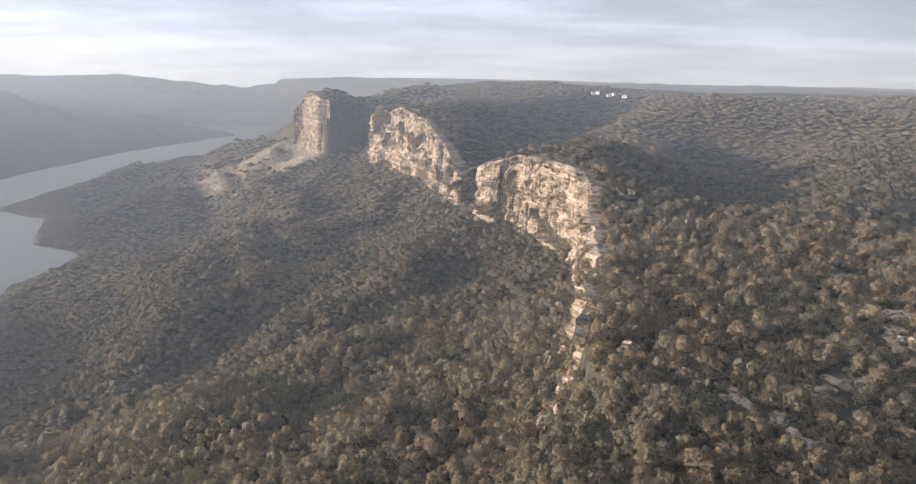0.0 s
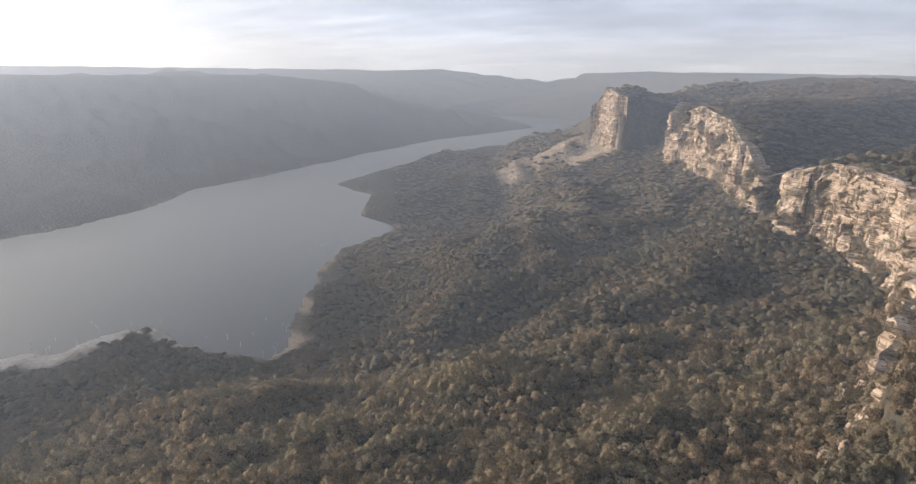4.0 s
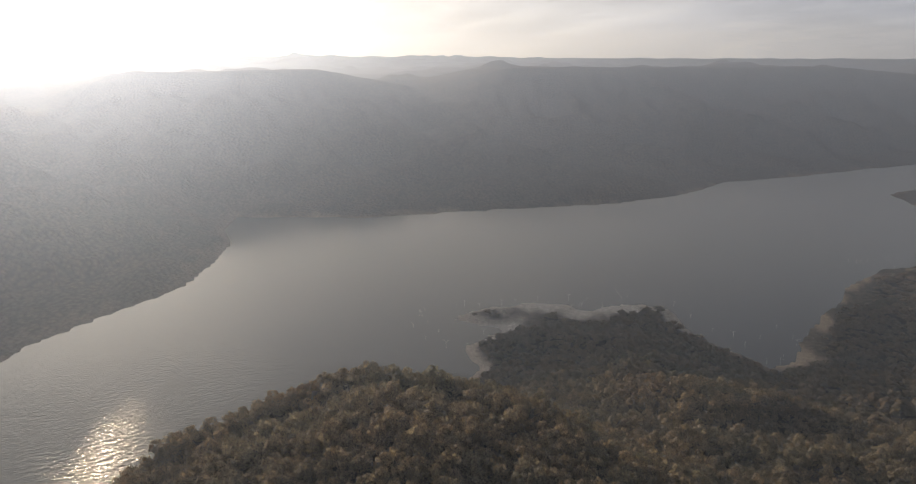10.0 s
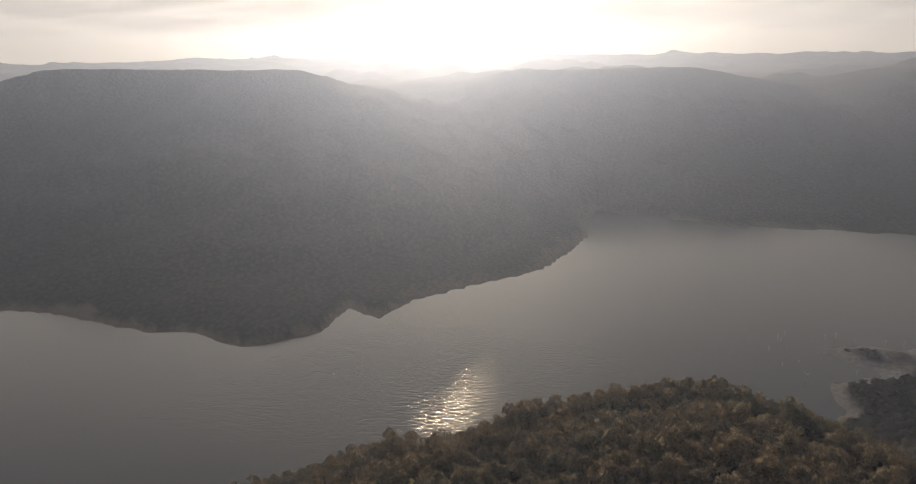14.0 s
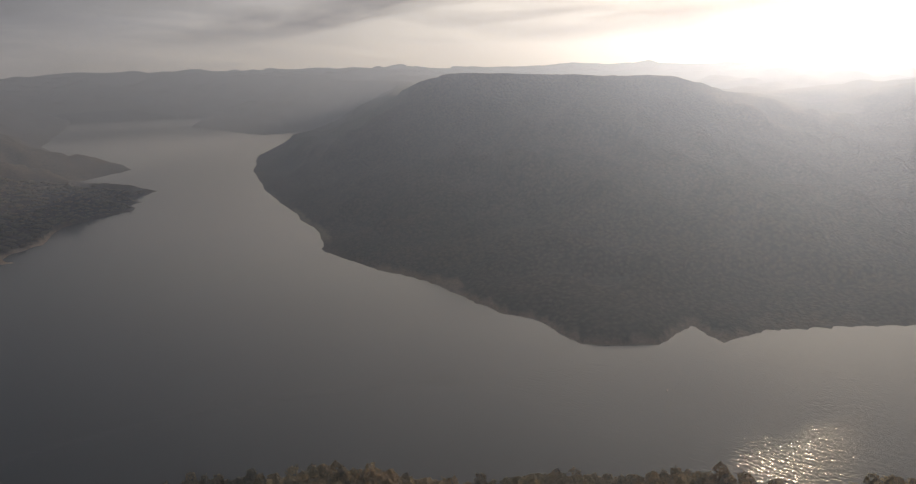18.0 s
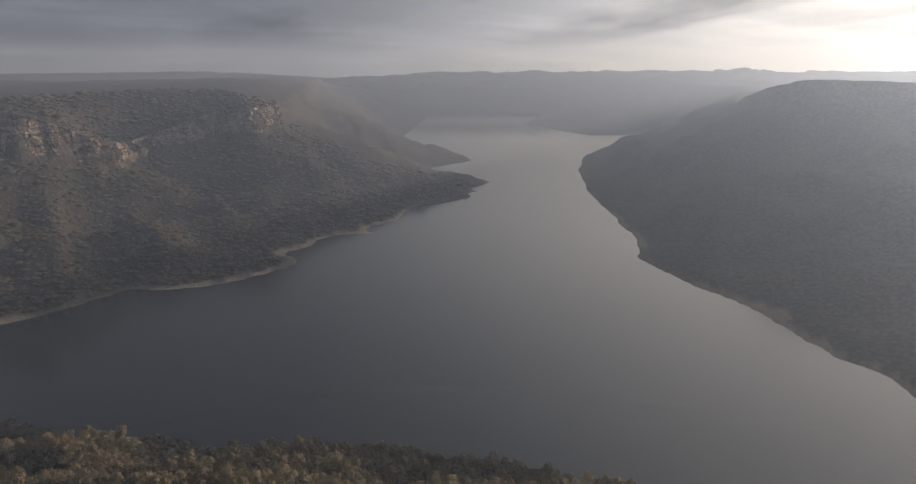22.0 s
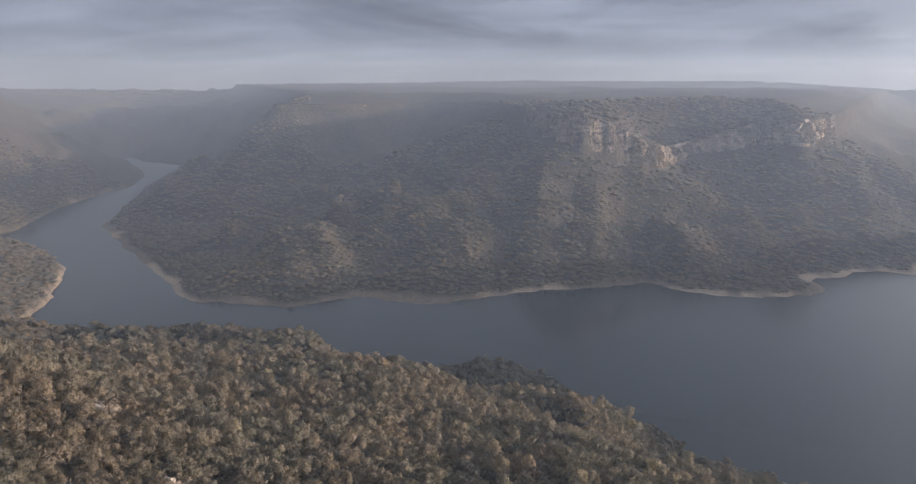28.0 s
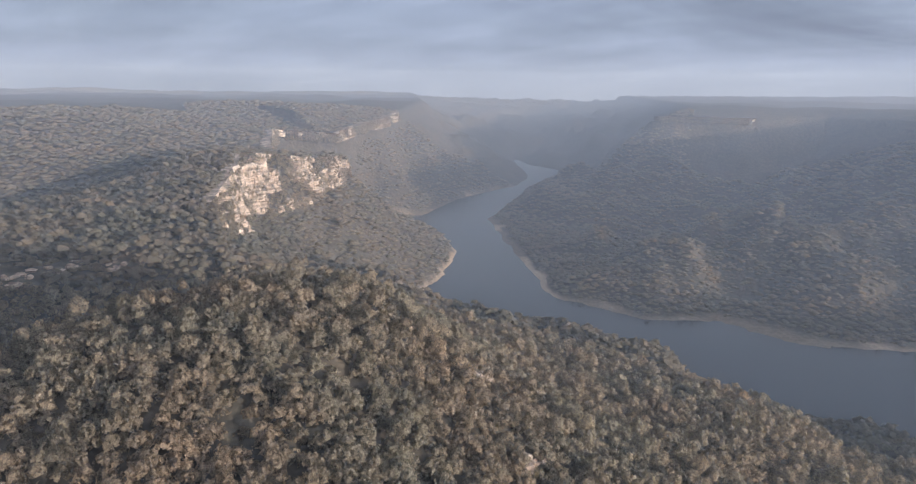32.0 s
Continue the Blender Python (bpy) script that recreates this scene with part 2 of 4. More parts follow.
def ground_material():
    m, n, l, b = material("forest_ground", 0.95, 0.1)
    fine = tex_noise(n, l, 0.16, 6, 0.65)
    broad = tex_noise(n, l, 0.012, 4)
    g = n.new("ShaderNodeNewGeometry")
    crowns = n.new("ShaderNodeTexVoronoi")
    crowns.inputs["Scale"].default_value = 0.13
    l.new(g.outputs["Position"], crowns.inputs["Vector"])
    # canopy self-shading put into the colour: cells darken towards the gaps between crowns
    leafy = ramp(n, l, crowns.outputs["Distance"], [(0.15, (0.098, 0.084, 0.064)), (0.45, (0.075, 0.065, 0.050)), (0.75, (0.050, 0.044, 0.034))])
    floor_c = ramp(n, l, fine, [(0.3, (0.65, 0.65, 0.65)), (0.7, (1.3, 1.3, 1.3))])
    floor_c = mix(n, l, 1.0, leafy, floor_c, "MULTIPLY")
    floor_c = mix(n, l, 1.0, floor_c, ramp(n, l, broad, [(0.35, (0.85, 0.90, 0.88)), (0.65, (1.12, 1.06, 1.0))]), "MULTIPLY")
    at = n.new("ShaderNodeAttribute")
    at.attribute_name = "cover"
    sp = n.new("ShaderNodeSeparateColor")
    l.new(at.outputs["Color"], sp.inputs[0])
    sand = ramp(n, l, tex_noise(n, l, 0.3, 5, 0.7), [(0.3, (0.19, 0.145, 0.105)), (0.7, (0.50, 0.40, 0.30))])
    pale = ramp(n, l, tex_noise(n, l, 0.2, 5, 0.7), [(0.3, (0.26, 0.24, 0.22)), (0.7, (0.58, 0.55, 0.51))])
    scree = ramp(n, l, tex_noise(n, l, 0.12, 7, 0.7), [(0.36, (0.09, 0.078, 0.064)), (0.50, (0.25, 0.21, 0.17)), (0.66, (0.48, 0.41, 0.34))])
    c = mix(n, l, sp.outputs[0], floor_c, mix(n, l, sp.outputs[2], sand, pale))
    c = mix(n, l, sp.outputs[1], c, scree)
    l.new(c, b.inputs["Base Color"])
    lump = mix(n, l, 0.6, fine, ramp(n, l, crowns.outputs["Distance"], [(0.0, (1, 1, 1)), (0.8, (0, 0, 0))]))
    bump(n, l, b, lump, 1.0, 3.0)
    return m


def rock_material():
    m, n, l, b = material("sandstone", 0.92, 0.15)
    g = n.new("ShaderNodeNewGeometry")
    mp = n.new("ShaderNodeMapping")
    mp.inputs["Scale"].default_value = (0.25, 0.25, 2.2)
    l.new(g.outputs["Position"], mp.inputs[0])
    strata = tex_noise(n, l, 0.09, 6, 0.7, mp.outputs[0])
    fine_map = n.new("ShaderNodeMapping")
    fine_map.inputs["Scale"].default_value = (0.06, 0.06, 0.85)
    l.new(g.outputs["Position"], fine_map.inputs[0])
    beds = tex_noise(n, l, 1.0, 3, 0.6, fine_map.outputs[0])
    joint_map = n.new("ShaderNodeMapping")
    joint_map.inputs["Scale"].default_value = (0.30, 0.30, 0.025)
    l.new(g.outputs["Position"], joint_map.inputs[0])
    joints = tex_noise(n, l, 1.0, 4, 0.65, joint_map.outputs[0])
    blotch = tex_noise(n, l, 0.05, 5, 0.65)
    c = ramp(n, l, strata, [(0.28, (0.13, 0.10, 0.075)), (0.40, (0.25, 0.19, 0.145)), (0.56, (0.375, 0.312, 0.256)), (0.76, (0.48, 0.42, 0.357))])
    c = mix(n, l, ramp(n, l, blotch, [(0.50, (0, 0, 0)), (0.60, (0.8, 0.8, 0.8))]), c, (0.10, 0.088, 0.062))
    c = mix(n, l, 1.0, c, ramp(n, l, beds, [(0.38, (0.42, 0.40, 0.38)), (0.47, (1.0, 1.0, 1.0)), (0.68, (1.15, 1.14, 1.12))]), "MULTIPLY")
    c = mix(n, l, 1.0, c, ramp(n, l, joints, [(0.38, (0.25, 0.23, 0.22)), (0.46, (1.0, 1.0, 1.0))]), "MULTIPLY")
    l.new(c, b.inputs["Base Color"])
    bump(n, l, b, mix(n, l, 0.5, strata, beds), 1.0, 3.0)
    return m


def leaf_material(name, dark, light, gaps=True):
    m, n, l, b = material(name, 0.8, 0.2)
    g = n.new("ShaderNodeNewGeometry")
    broad = tex_noise(n, l, 0.015, 3)
    speck = tex_noise(n, l, 1.5, 4, 0.75)
    sprig = tex_noise(n, l, 0.62, 4, 0.72)
    c = ramp(n, l, speck, [(0.32, tuple(0.6 * k for k in dark)), (0.48, dark), (0.66, light)])
    c = mix(n, l, 1.0, c, ramp(n, l, g.outputs["Random Per Island"], [(0.0, (0.94, 0.95, 0.95)), (1.0, (1.06, 1.05, 1.04))]), "MULTIPLY")
    at = n.new("ShaderNodeAttribute")
    at.attribute_name = "cover"
    sp = n.new("ShaderNodeSeparateColor")
    l.new(at.outputs["Color"], sp.inputs[0])
    c = mix(n, l, 1.0, c, ramp(n, l, sp.outputs[0], [(0.0, (0.84, 0.86, 0.84)), (0.6, (1.0, 1.0, 1.0)), (1.0, (1.14, 1.11, 1.07))]), "MULTIPLY")
    warm = ramp(n, l, broad, [(0.35, (0.92, 1.0, 0.98)), (0.65, (1.10, 1.02, 0.94))])
    c = mix(n, l, 1.0, c, warm, "MULTIPLY")
    l.new(c, b.inputs["Base Color"])
    bump(n, l, b, mix(n, l, 0.45, speck, sprig), 1.0, 2.6)
    # light that comes through the leaves
    through_leaf = n.new("ShaderNodeBsdfTranslucent")
    l.new(mix(n, l, 1.0, c, (0.96, 1.0, 0.84), "MULTIPLY"), through_leaf.inputs["Color"])
    leafy = n.new("ShaderNodeMixShader")
    leafy.inputs[0].default_value = 0.42
    l.new(b.outputs[0], leafy.inputs[1])
    l.new(through_leaf.outputs[0], leafy.inputs[2])
    out = leafy
    if gaps:
        # holes between the sprigs
        clear = n.new("ShaderNodeBsdfTransparent")
        out = n.new("ShaderNodeMixShader")
        l.new(ramp(n, l, sprig, [(0.44, (1, 1, 1)), (0.51, (0, 0, 0))]), out.inputs[0])
        l.new(leafy.outputs[0], out.inputs[1])
        l.new(clear.outputs[0], out.inputs[2])
    l.new(out.outputs[0], n["Material Output"].inputs["Surface"])
    return m


def water_material():
    m, n, l, b = material("lake_water", 0.2, 0.5)
    b.inputs["Base Color"].default_value = (0.027, 0.033, 0.037, 1)
    g = n.new("ShaderNodeNewGeometry")
    # light airs leave streaks of calmer and rougher water
    streak = n.new("ShaderNodeMapping")
    streak.inputs["Rotation"].default_value = (0, 0, 0.6)
    streak.inputs["Scale"].default_value = (0.003, 0.011, 0.01)
    l.new(g.outputs["Position"], streak.inputs[0])
    calm = tex_noise(n, l, 1.0, 4, 0.6, streak.outputs[0])
    rough = n.new("ShaderNodeMapRange")
    rough.inputs["From Min"].default_value, rough.inputs["From Max"].default_value = 0.35, 0.65
    rough.inputs["To Min"].default_value, rough.inputs["To Max"].default_value = 0.15, 0.17
    l.new(calm, rough.inputs["Value"])
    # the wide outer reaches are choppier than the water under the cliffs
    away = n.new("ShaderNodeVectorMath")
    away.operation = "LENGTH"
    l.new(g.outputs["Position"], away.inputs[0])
    chop = n.new("ShaderNodeMapRange")
    chop.interpolation_type = "SMOOTHSTEP"
    chop.inputs["From Min"].default_value, chop.inputs["From Max"].default_value = 1300.0, 2700.0
    chop.inputs["To Min"].default_value, chop.inputs["To Max"].default_value = 0.0, 0.05
    l.new(away.outputs["Value"], chop.inputs["Value"])
    total = n.new("ShaderNodeMath")
    total.operation = "ADD"
    l.new(rough.outputs[0], total.inputs[0])
    l.new(chop.outputs[0], total.inputs[1])
    l.new(total.outputs[0], b.inputs["Roughness"])
    # the last bends lie nearly edge-on; IOR raised past water's to brighten their reflection
    far_ior = n.new("ShaderNodeMapRange")
    far_ior.inputs["From Min"].default_value, far_ior.inputs["From Max"].default_value = 3700.0, 4400.0
    far_ior.inputs["To Min"].default_value, far_ior.inputs["To Max"].default_value = 1.40, 2.6
    l.new(away.outputs["Value"], far_ior.inputs["Value"])
    l.new(far_ior.outputs[0], b.inputs["IOR"])
    # small waves, steepest where the breeze comes through the gap in the western hills
    off = n.new("ShaderNodeVectorMath")
    off.operation = "DISTANCE"
    off.inputs[1].default_value = (-620.0, -170.0, 0.0)
    l.new(g.outputs["Position"], off.inputs[0])
    breeze = n.new("ShaderNodeMapRange")
    breeze.interpolation_type = "SMOOTHSTEP"
    breeze.inputs["From Min"].default_value, breeze.inputs["From Max"].default_value = 40.0, 330.0
    breeze.inputs["To Min"].default_value, breeze.inputs["To Max"].default_value = 1.0, 0.06
    l.new(off.outputs["Value"], breeze.inputs["Value"])
    crest = n.new("ShaderNodeMapping")
    crest.inputs["Rotation"].default_value = (0, 0, radians(-20))
    crest.inputs["Scale"].default_value = (0.26, 0.10, 0.2)
    l.new(g.outputs["Position"], crest.inputs[0])
    waves = tex_noise(n, l, 1.0, 4, 0.6, crest.outputs[0])
    tall = n.new("ShaderNodeMath")
    tall.operation = "MULTIPLY"
    l.new(waves, tall.inputs[0])
    l.new(breeze.outputs[0], tall.inputs[1])
    bump(n, l, b, tall.outputs[0], 1.0, 0.75)
    return m


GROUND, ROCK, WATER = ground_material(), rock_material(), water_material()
LEAF = leaf_material("eucalypt_leaves", (0.244, 0.199, 0.150), (0.426, 0.358, 0.282))
CANOPY = leaf_material("distant_canopy", (0.162, 0.137, 0.104), (0.288, 0.251, 0.197), gaps=False)
BARK, bn, bl, bb = material("pale_bark", 0.9, 0.2)
bl.new(ramp(bn, bl, tex_noise(bn, bl, 1.5, 4), [(0.3, (0.12, 0.10, 0.08)), (0.7, (0.34, 0.30, 0.26))]), bb.inputs["Base Color"])

# ---- the plan: one unit is U metres, the eye's height over the lake ----
U = 330.0
HUB = (0.08, -0.13)       # middle of the flight
EYE = 1.055
NEAR_BANK = [
    (-7.4, 22.5), (-6.77, 18.2), (-6.21, 15.6), (-5.95, 14.6), (-5.43, 13.95), (-4.96, 13.75), (-4.39, 13.6), (-3.2, 13.2), (-2.75, 11.6), (-3.1, 9.4), (-3.5, 7.1), (-3.45, 5.2), (-3.43, 4.85), (-2.86, 4.55), (-2.52, 3.85),
    (-2.11, 3.68), (-2.14, 3.08), (-1.9, 2.49), (-1.84, 2.29), (-1.53, 1.83), (-1.52, 1.68), (-1.61, 1.66), (-1.72, 1.65), (-1.84, 1.62), (-1.92, 1.66), (-2.09, 1.74), (-2.2, 1.66),
    (-2.23, 1.52), (-2.2, 1.38), (-2.3, 1.35), (-2.38, 1.19), (-2.42, 1.06), (-2.4, 0.9), (-2.34, 0.81), (-2.25, 0.91),
    (-2.18, 0.97), (-2.13, 0.83), (-2.09, 0.77), (-2.0, 0.76), (-1.9, 0.76),
    (-1.82, 0.6),
    (-1.8, 0.3), (-1.68, -0.2), (-1.45, -0.5), (-1.2, -0.95), (-1.0, -1.25), (-0.6, -1.65), (-0.1, -1.98), (0.35, -2.28),
    (0.68, -2.45), (1.13, -2.25), (1.3, -2.4), (1.98, -2.28), (2.57, -2.36), (2.84, -2.3), (3.05, -2.66),
    (3.44, -3.1), (4.04, -3.39), (4.92, -3.32), (4.61, -3.71), (5.13, -4.72), (5.29, -5.65), (5.85, -6.41), (7.2, -7.5)]
SOUTH_BANK = [
    (7.3, -7.7), (6.6, -7.25), (5.74, -7.1), (5.35, -6.45), (4.6, -6.0), (4.9, -5.32), (4.15, -4.05), (2.95, -3.2),
    (2.4, -2.8), (1.85, -2.86), (1.63, -3.09), (1.2, -3.12), (0.9, -3.37), (0.75, -3.51), (0.23, -3.8), (0.05, -3.69),
    (-0.3, -3.68),
    (-0.56, -3.83), (-0.66, -3.94), (-0.61, -4.12), (-0.82, -4.21), (-0.88, -4.36), (-1.09, -4.43), (-1.28, -4.38), (-1.25, -4.55),
    (-1.55, -4.69), (-1.83, -5.07), (-2.14, -5.17), (-2.44, -5.19), (-2.41, -5.41), (-2.61, -5.38), (-2.52, -5.62), (-2.92, -5.8),
    (-2.9, -6.28), (-2.72, -6.93), (-3.08, -7.09), (-3.41, -7.16), (-3.54, -7.79), (-3.38, -8.02), (-3.49, -9.02), (-3.7, -10.24),
    (-5.03, -12.73), (-6.42, -15.57), (-5.96, -14.8), (-6.5, -17.0)]
FAR_BANK = [
    (-8.4, -17.0), (-7.83, -14.6), (-8.1, -13.2), (-6.45, -11.2), (-6.3, -8.95), (-7.3, -8.75), (-5.8, -7.75), (-4.9, -7.1),
    (-4.05, -6.07), (-3.5, -5.1), (-3.1, -4.3), (-2.8, -3.6), (-2.43, -3.1), (-2.4, -2.75), (-2.36, -2.3), (-2.2, -1.7),
    (-2.22, -1.5), (-2.13, -1.27), (-2.3, -1.03), (-2.58, -1.0), (-2.47, -0.83), (-2.7, -0.7), (-3.16, -0.2), (-3.52, -0.02),
    (-3.83, 0.09), (-4.2, 0.05), (-4.5, 0.18), (-4.2, 0.85), (-4.07, 1.8), (-3.9, 2.7), (-3.92, 3.15), (-4.25, 4.1),
    (-4.2, 4.8), (-4.28, 6.4), (-4.28, 8.6), (-3.70, 11.35), (-4.48, 12.58), (-5.15, 13.05), (-6.04, 13.80), (-7.41, 15.5), (-7.75, 18.0), (-8.3, 22.5)]
LAKES = [NEAR_BANK + SOUTH_BANK + FAR_BANK]

# rims of the high country: x, y, foot of the cliff, top of the cliff
RIM_EAST_NORTH = [
    (-4.9, 18.5, .78, .86), (-3.6, 16.5, .76, .84), (-2.0, 14.0, .42, .58), (-1.1, 9.5, .32, .62), (-1.0, 6.6, .40, .74), (-1.5, 5.5, .50, .54), (-1.17, 4.87, .57, .70),
    (-1.02, 4.74, .50, .89), (-0.885, 4.44, .52, .84), (-0.55, 4.80, .60, .80), (-0.50, 4.00, .50, .75), (-0.31, 3.79, .47, .83),
    (-0.17, 3.50, .47, .78), (-0.05, 3.20, .47, .68), (0.02, 3.00, .47, .58), (0.16, 3.15, .52, .62),
    (0.18, 2.90, .52, .62), (0.08, 2.62, .50, .60), (0.11, 2.45, .48, .69), (0.23, 2.39, .48, .73), (0.33, 2.18, .48, .74),
    (0.36, 1.92, .46, .73), (0.34, 1.72, .46, .68), (0.31, 1.47, .53, .64), (0.25, 1.20, .54, .64)]
RIM_EAST_SOUTH = [
    (0.21, 1.05, .53, .64), (0.18, 0.90, .54, .635), (0.15, 0.70, .56, .62), (0.05, 0.40, .56, .58), (-0.3, 0.35, .50, .55),
    (-0.75, 0.35, .49, .52), (-1.05, 0.15, .45, .475), (-1.0, -0.15, .43, .455), (-0.6, -0.4, .46, .50), (-0.3, -0.75, .46, .50),
    (0.05, -1.15, .45, .50), (0.4, -1.4, .385, .41), (0.5, -1.6, .31, .33), (0.75, -1.5, .40, .45), (1.15, -1.55, .38, .42),
    (1.5, -1.2, .45, .52), (1.75, -0.85, .56, .66), (2.3, -1.0, .56, .70), (2.92, -1.37, .53, .79), (3.04, -1.58, .50, .76),
    (3.29, -1.96, .52, .70), (3.71, -2.44, .55, .65), (4.3, -2.2, .60, .66), (5.1, -2.6, .67, .73), (5.0, -3.1, .63, .69)]
RIM_EAST_BACK = [(6.1, -4.6, .73, .80), (8.0, -6.5, .80, .87), (18.0, -14.0, .8, .88), (30.0, 0.0, .8, .88), (20.0, 30.0, .8, .88), (-5.0, 30.0, .8, .88)]
RIM_SOUTH = [
    (-0.98, -6.0, .60, .76), (-0.73, -5.63, .62, .77), (-0.47, -5.87, .60, .74), (0.02, -5.6, .52, .60), (0.2, -5.45, .46, .57),
    (0.28, -5.15, .46, .61), (0.52, -5.0, .54, .73), (0.74, -4.9, .61, .82), (0.86, -4.9, .67, .82), (1.3, -5.6, .74, .84),
    (2.0, -6.6, .74, .84), (2.7, -7.2, .70, .80), (3.14, -6.6, .75, .80), (3.9, -6.1, .755, .80), (4.1, -6.9, .83, .88),
    (5.5, -9.0, .80, .88), (10.0, -14.0, .8, .9), (6.0, -30.0, .8, .9), (-4.0, -30.0, .8, .86), (-3.8, -16.0, .78, .84), (-1.9, -9.0, .70, .82)]
RIM_WEST = [
    (-14.0, 30.0, .84, .85), (-11.5, 22.0, .82, .84), (-9.5, 14.5, .74, .76), (-7.3, 10.6, .62, .64), (-5.9, 9.0, .72, .74), (-6.2, 7.8, .84, .85), (-6.8, 6.0, .85, .86),
    (-7.0, 4.5, .86, .87), (-7.0, 3.4, .86, .87), (-7.4, 2.4, .66, .67), (-7.2, 1.3, .86, .87), (-6.8, 0.4, .86, .87),
    (-7.5, -0.6, .85, .86), (-8.0, -1.3, .72, .72), (-8.0, -2.2, .68, .68), (-6.0, -1.9, .78, .78), (-5.5, -2.2, .91, .92),
    (-5.0, -2.6, .86, .93), (-4.7, -3.1, .83, .96), (-4.5, -3.8, .80, .97), (-4.5, -4.05, .77, .93), (-4.9, -4.7, .70, .80)]
RIM_WEST_BACK = [(-5.6, -5.5, .70, .70), (-8.5, -8.0, .75, .75), (-9.5, -11.0, .7, .7), (-11.0, -18.0, .8, .8), (-12.0, -30.0, .85, .85), (-30.0, -30.0, .85, .85), (-30.0, 30.0, .85, .85)]
RIMS = [RIM_EAST_NORTH + RIM_EAST_SOUTH + RIM_EAST_BACK, RIM_SOUTH, RIM_WEST + RIM_WEST_BACK]
# knolls and hollows: x, y, radius, height
SWELLS = [(-1.05, 0.12, 0.35, 0.016), (3.55, -0.30, 0.70, -0.17), (3.35, -0.75, 0.36, -0.15), (4.3, -1.1, 0.60, -0.12), (0.98, -0.74, 0.20, 0.05), (1.62, -0.66, 0.20, -0.07), (1.05, -0.45, 0.40, 0.16), (1.45, -0.45, 0.27, -0.25), (1.42, -0.08, 0.30, -0.24), (1.40, 0.35, 0.30, -0.18),
          (0.80, 2.00, 0.21, -0.20), (1.00, 2.45, 0.24, -0.24), (1.25, 3.00, 0.28, -0.24), (0.48, 2.40, 0.16, 0.05), (0.75, 3.0, 0.20, 0.06),
          (0.17, 3.05, 0.18, -0.10), (0.42, 3.60, 0.24, -0.22), (0.72, 4.10, 0.28, -0.22), (1.05, 4.60, 0.30, -0.16), (0.10, 4.1, 0.25, 0.05),
          (-0.48, 4.95, 0.20, -0.07), (-0.22, 5.40, 0.28, -0.08), (0.08, 6.00, 0.34, -0.08),
          (1.55, -4.3, 0.40, 0.08), (1.30, -3.85, 0.24, 0.12), (2.05, -3.35, 0.30, 0.05), (1.00, -3.80, 0.11, -0.16), (1.14, -4.15, 0.14, -0.14), (0.60, -4.08, 0.16, 0.09), (0.30, -4.25, 0.11, -0.13), (0.42, -4.62, 0.14, -0.12), (0.05, -4.20, 0.14, 0.08), (0.12, -4.70, 0.16, -0.10), (1.72, -3.55, 0.12, -0.12), (2.2, -3.55, 0.25, 0.08), (-0.35, -4.6, 0.20, 0.07), (-0.15, -4.85, 0.15, -0.08), (2.75, -4.9, 0.55, -0.09), (1.75, -4.95, 0.45, -0.12), (-0.5, 6.2, 0.7, 0.08), (0.6, 6.4, 0.8, 0.08), (0.18, -1.92, 0.22, 0.08), (0.95, -1.88, 0.17, -0.11), (1.28, -1.90, 0.18, 0.05)]


def hashed(ix, iy, seed):
    h = (ix.astype(np.int64) * 374761393 + iy.astype(np.int64) * 668265263 + seed * 974634777) & 0xFFFFFFFF
    h = ((h ^ (h >> 13)) * 1274126177) & 0xFFFFFFFF
    return ((h ^ (h >> 16)) & 0xFFFF) / 65535.0


def value_noise(x, y, seed):
    ix, iy = np.floor(x), np.floor(y)
    fx, fy = x - ix, y - iy
    fx, fy = fx * fx * (3 - 2 * fx), fy * fy * (3 - 2 * fy)
    a, b = hashed(ix, iy, seed), hashed(ix + 1, iy, seed)
    c, d = hashed(ix, iy + 1, seed), hashed(ix + 1, iy + 1, seed)
    return (a + (b - a) * fx) * (1 - fy) + (c + (d - c) * fx) * fy - 0.5


def fbm(x, y, seed, octaves=4):
    total, amp = 0.0, 1.0
    for k in range(octaves):
        total = total + amp * value_noise(x, y, seed + k)
        x, y, amp = x * 2.03 + 11.7, y * 2.03 - 5.3, amp * 0.5
    return total


def line_distance(x, y, points, closed, values=None):
    """Distance to a line of points, and the values of the nearest place on it."""
    pts = np.array([p[:2] for p in points], float)
    vals = np.array([p[2:] for p in points], float) if values else None
    best = np.full(x.shape, 1e9)
    got = [np.zeros(x.shape) for _ in range(vals.shape[1])] if values else None
    total = np.zeros(x.shape)
    count = len(pts) if closed else len(pts) - 1
    for i in range(count):
        j = (i + 1) % len(pts)
        ax, ay = pts[i]
        dx, dy = pts[j] - pts[i]
        u = np.clip(((x - ax) * dx + (y - ay) * dy) / (dx * dx + dy * dy), 0, 1)
        d = (x - ax - u * dx) ** 2 + (y - ay - u * dy) ** 2
        near = d < best
        best = np.where(near, d, best)
        if values:
            weight = 1.0 / (d + 1e-5) ** 3
            total += weight
            for k in range(vals.shape[1]):
                got[k] += weight * (vals[i, k] + u * (vals[j, k] - vals[i, k]))
    if values:
        got = [v / total for v in got]
    return np.sqrt(best), got


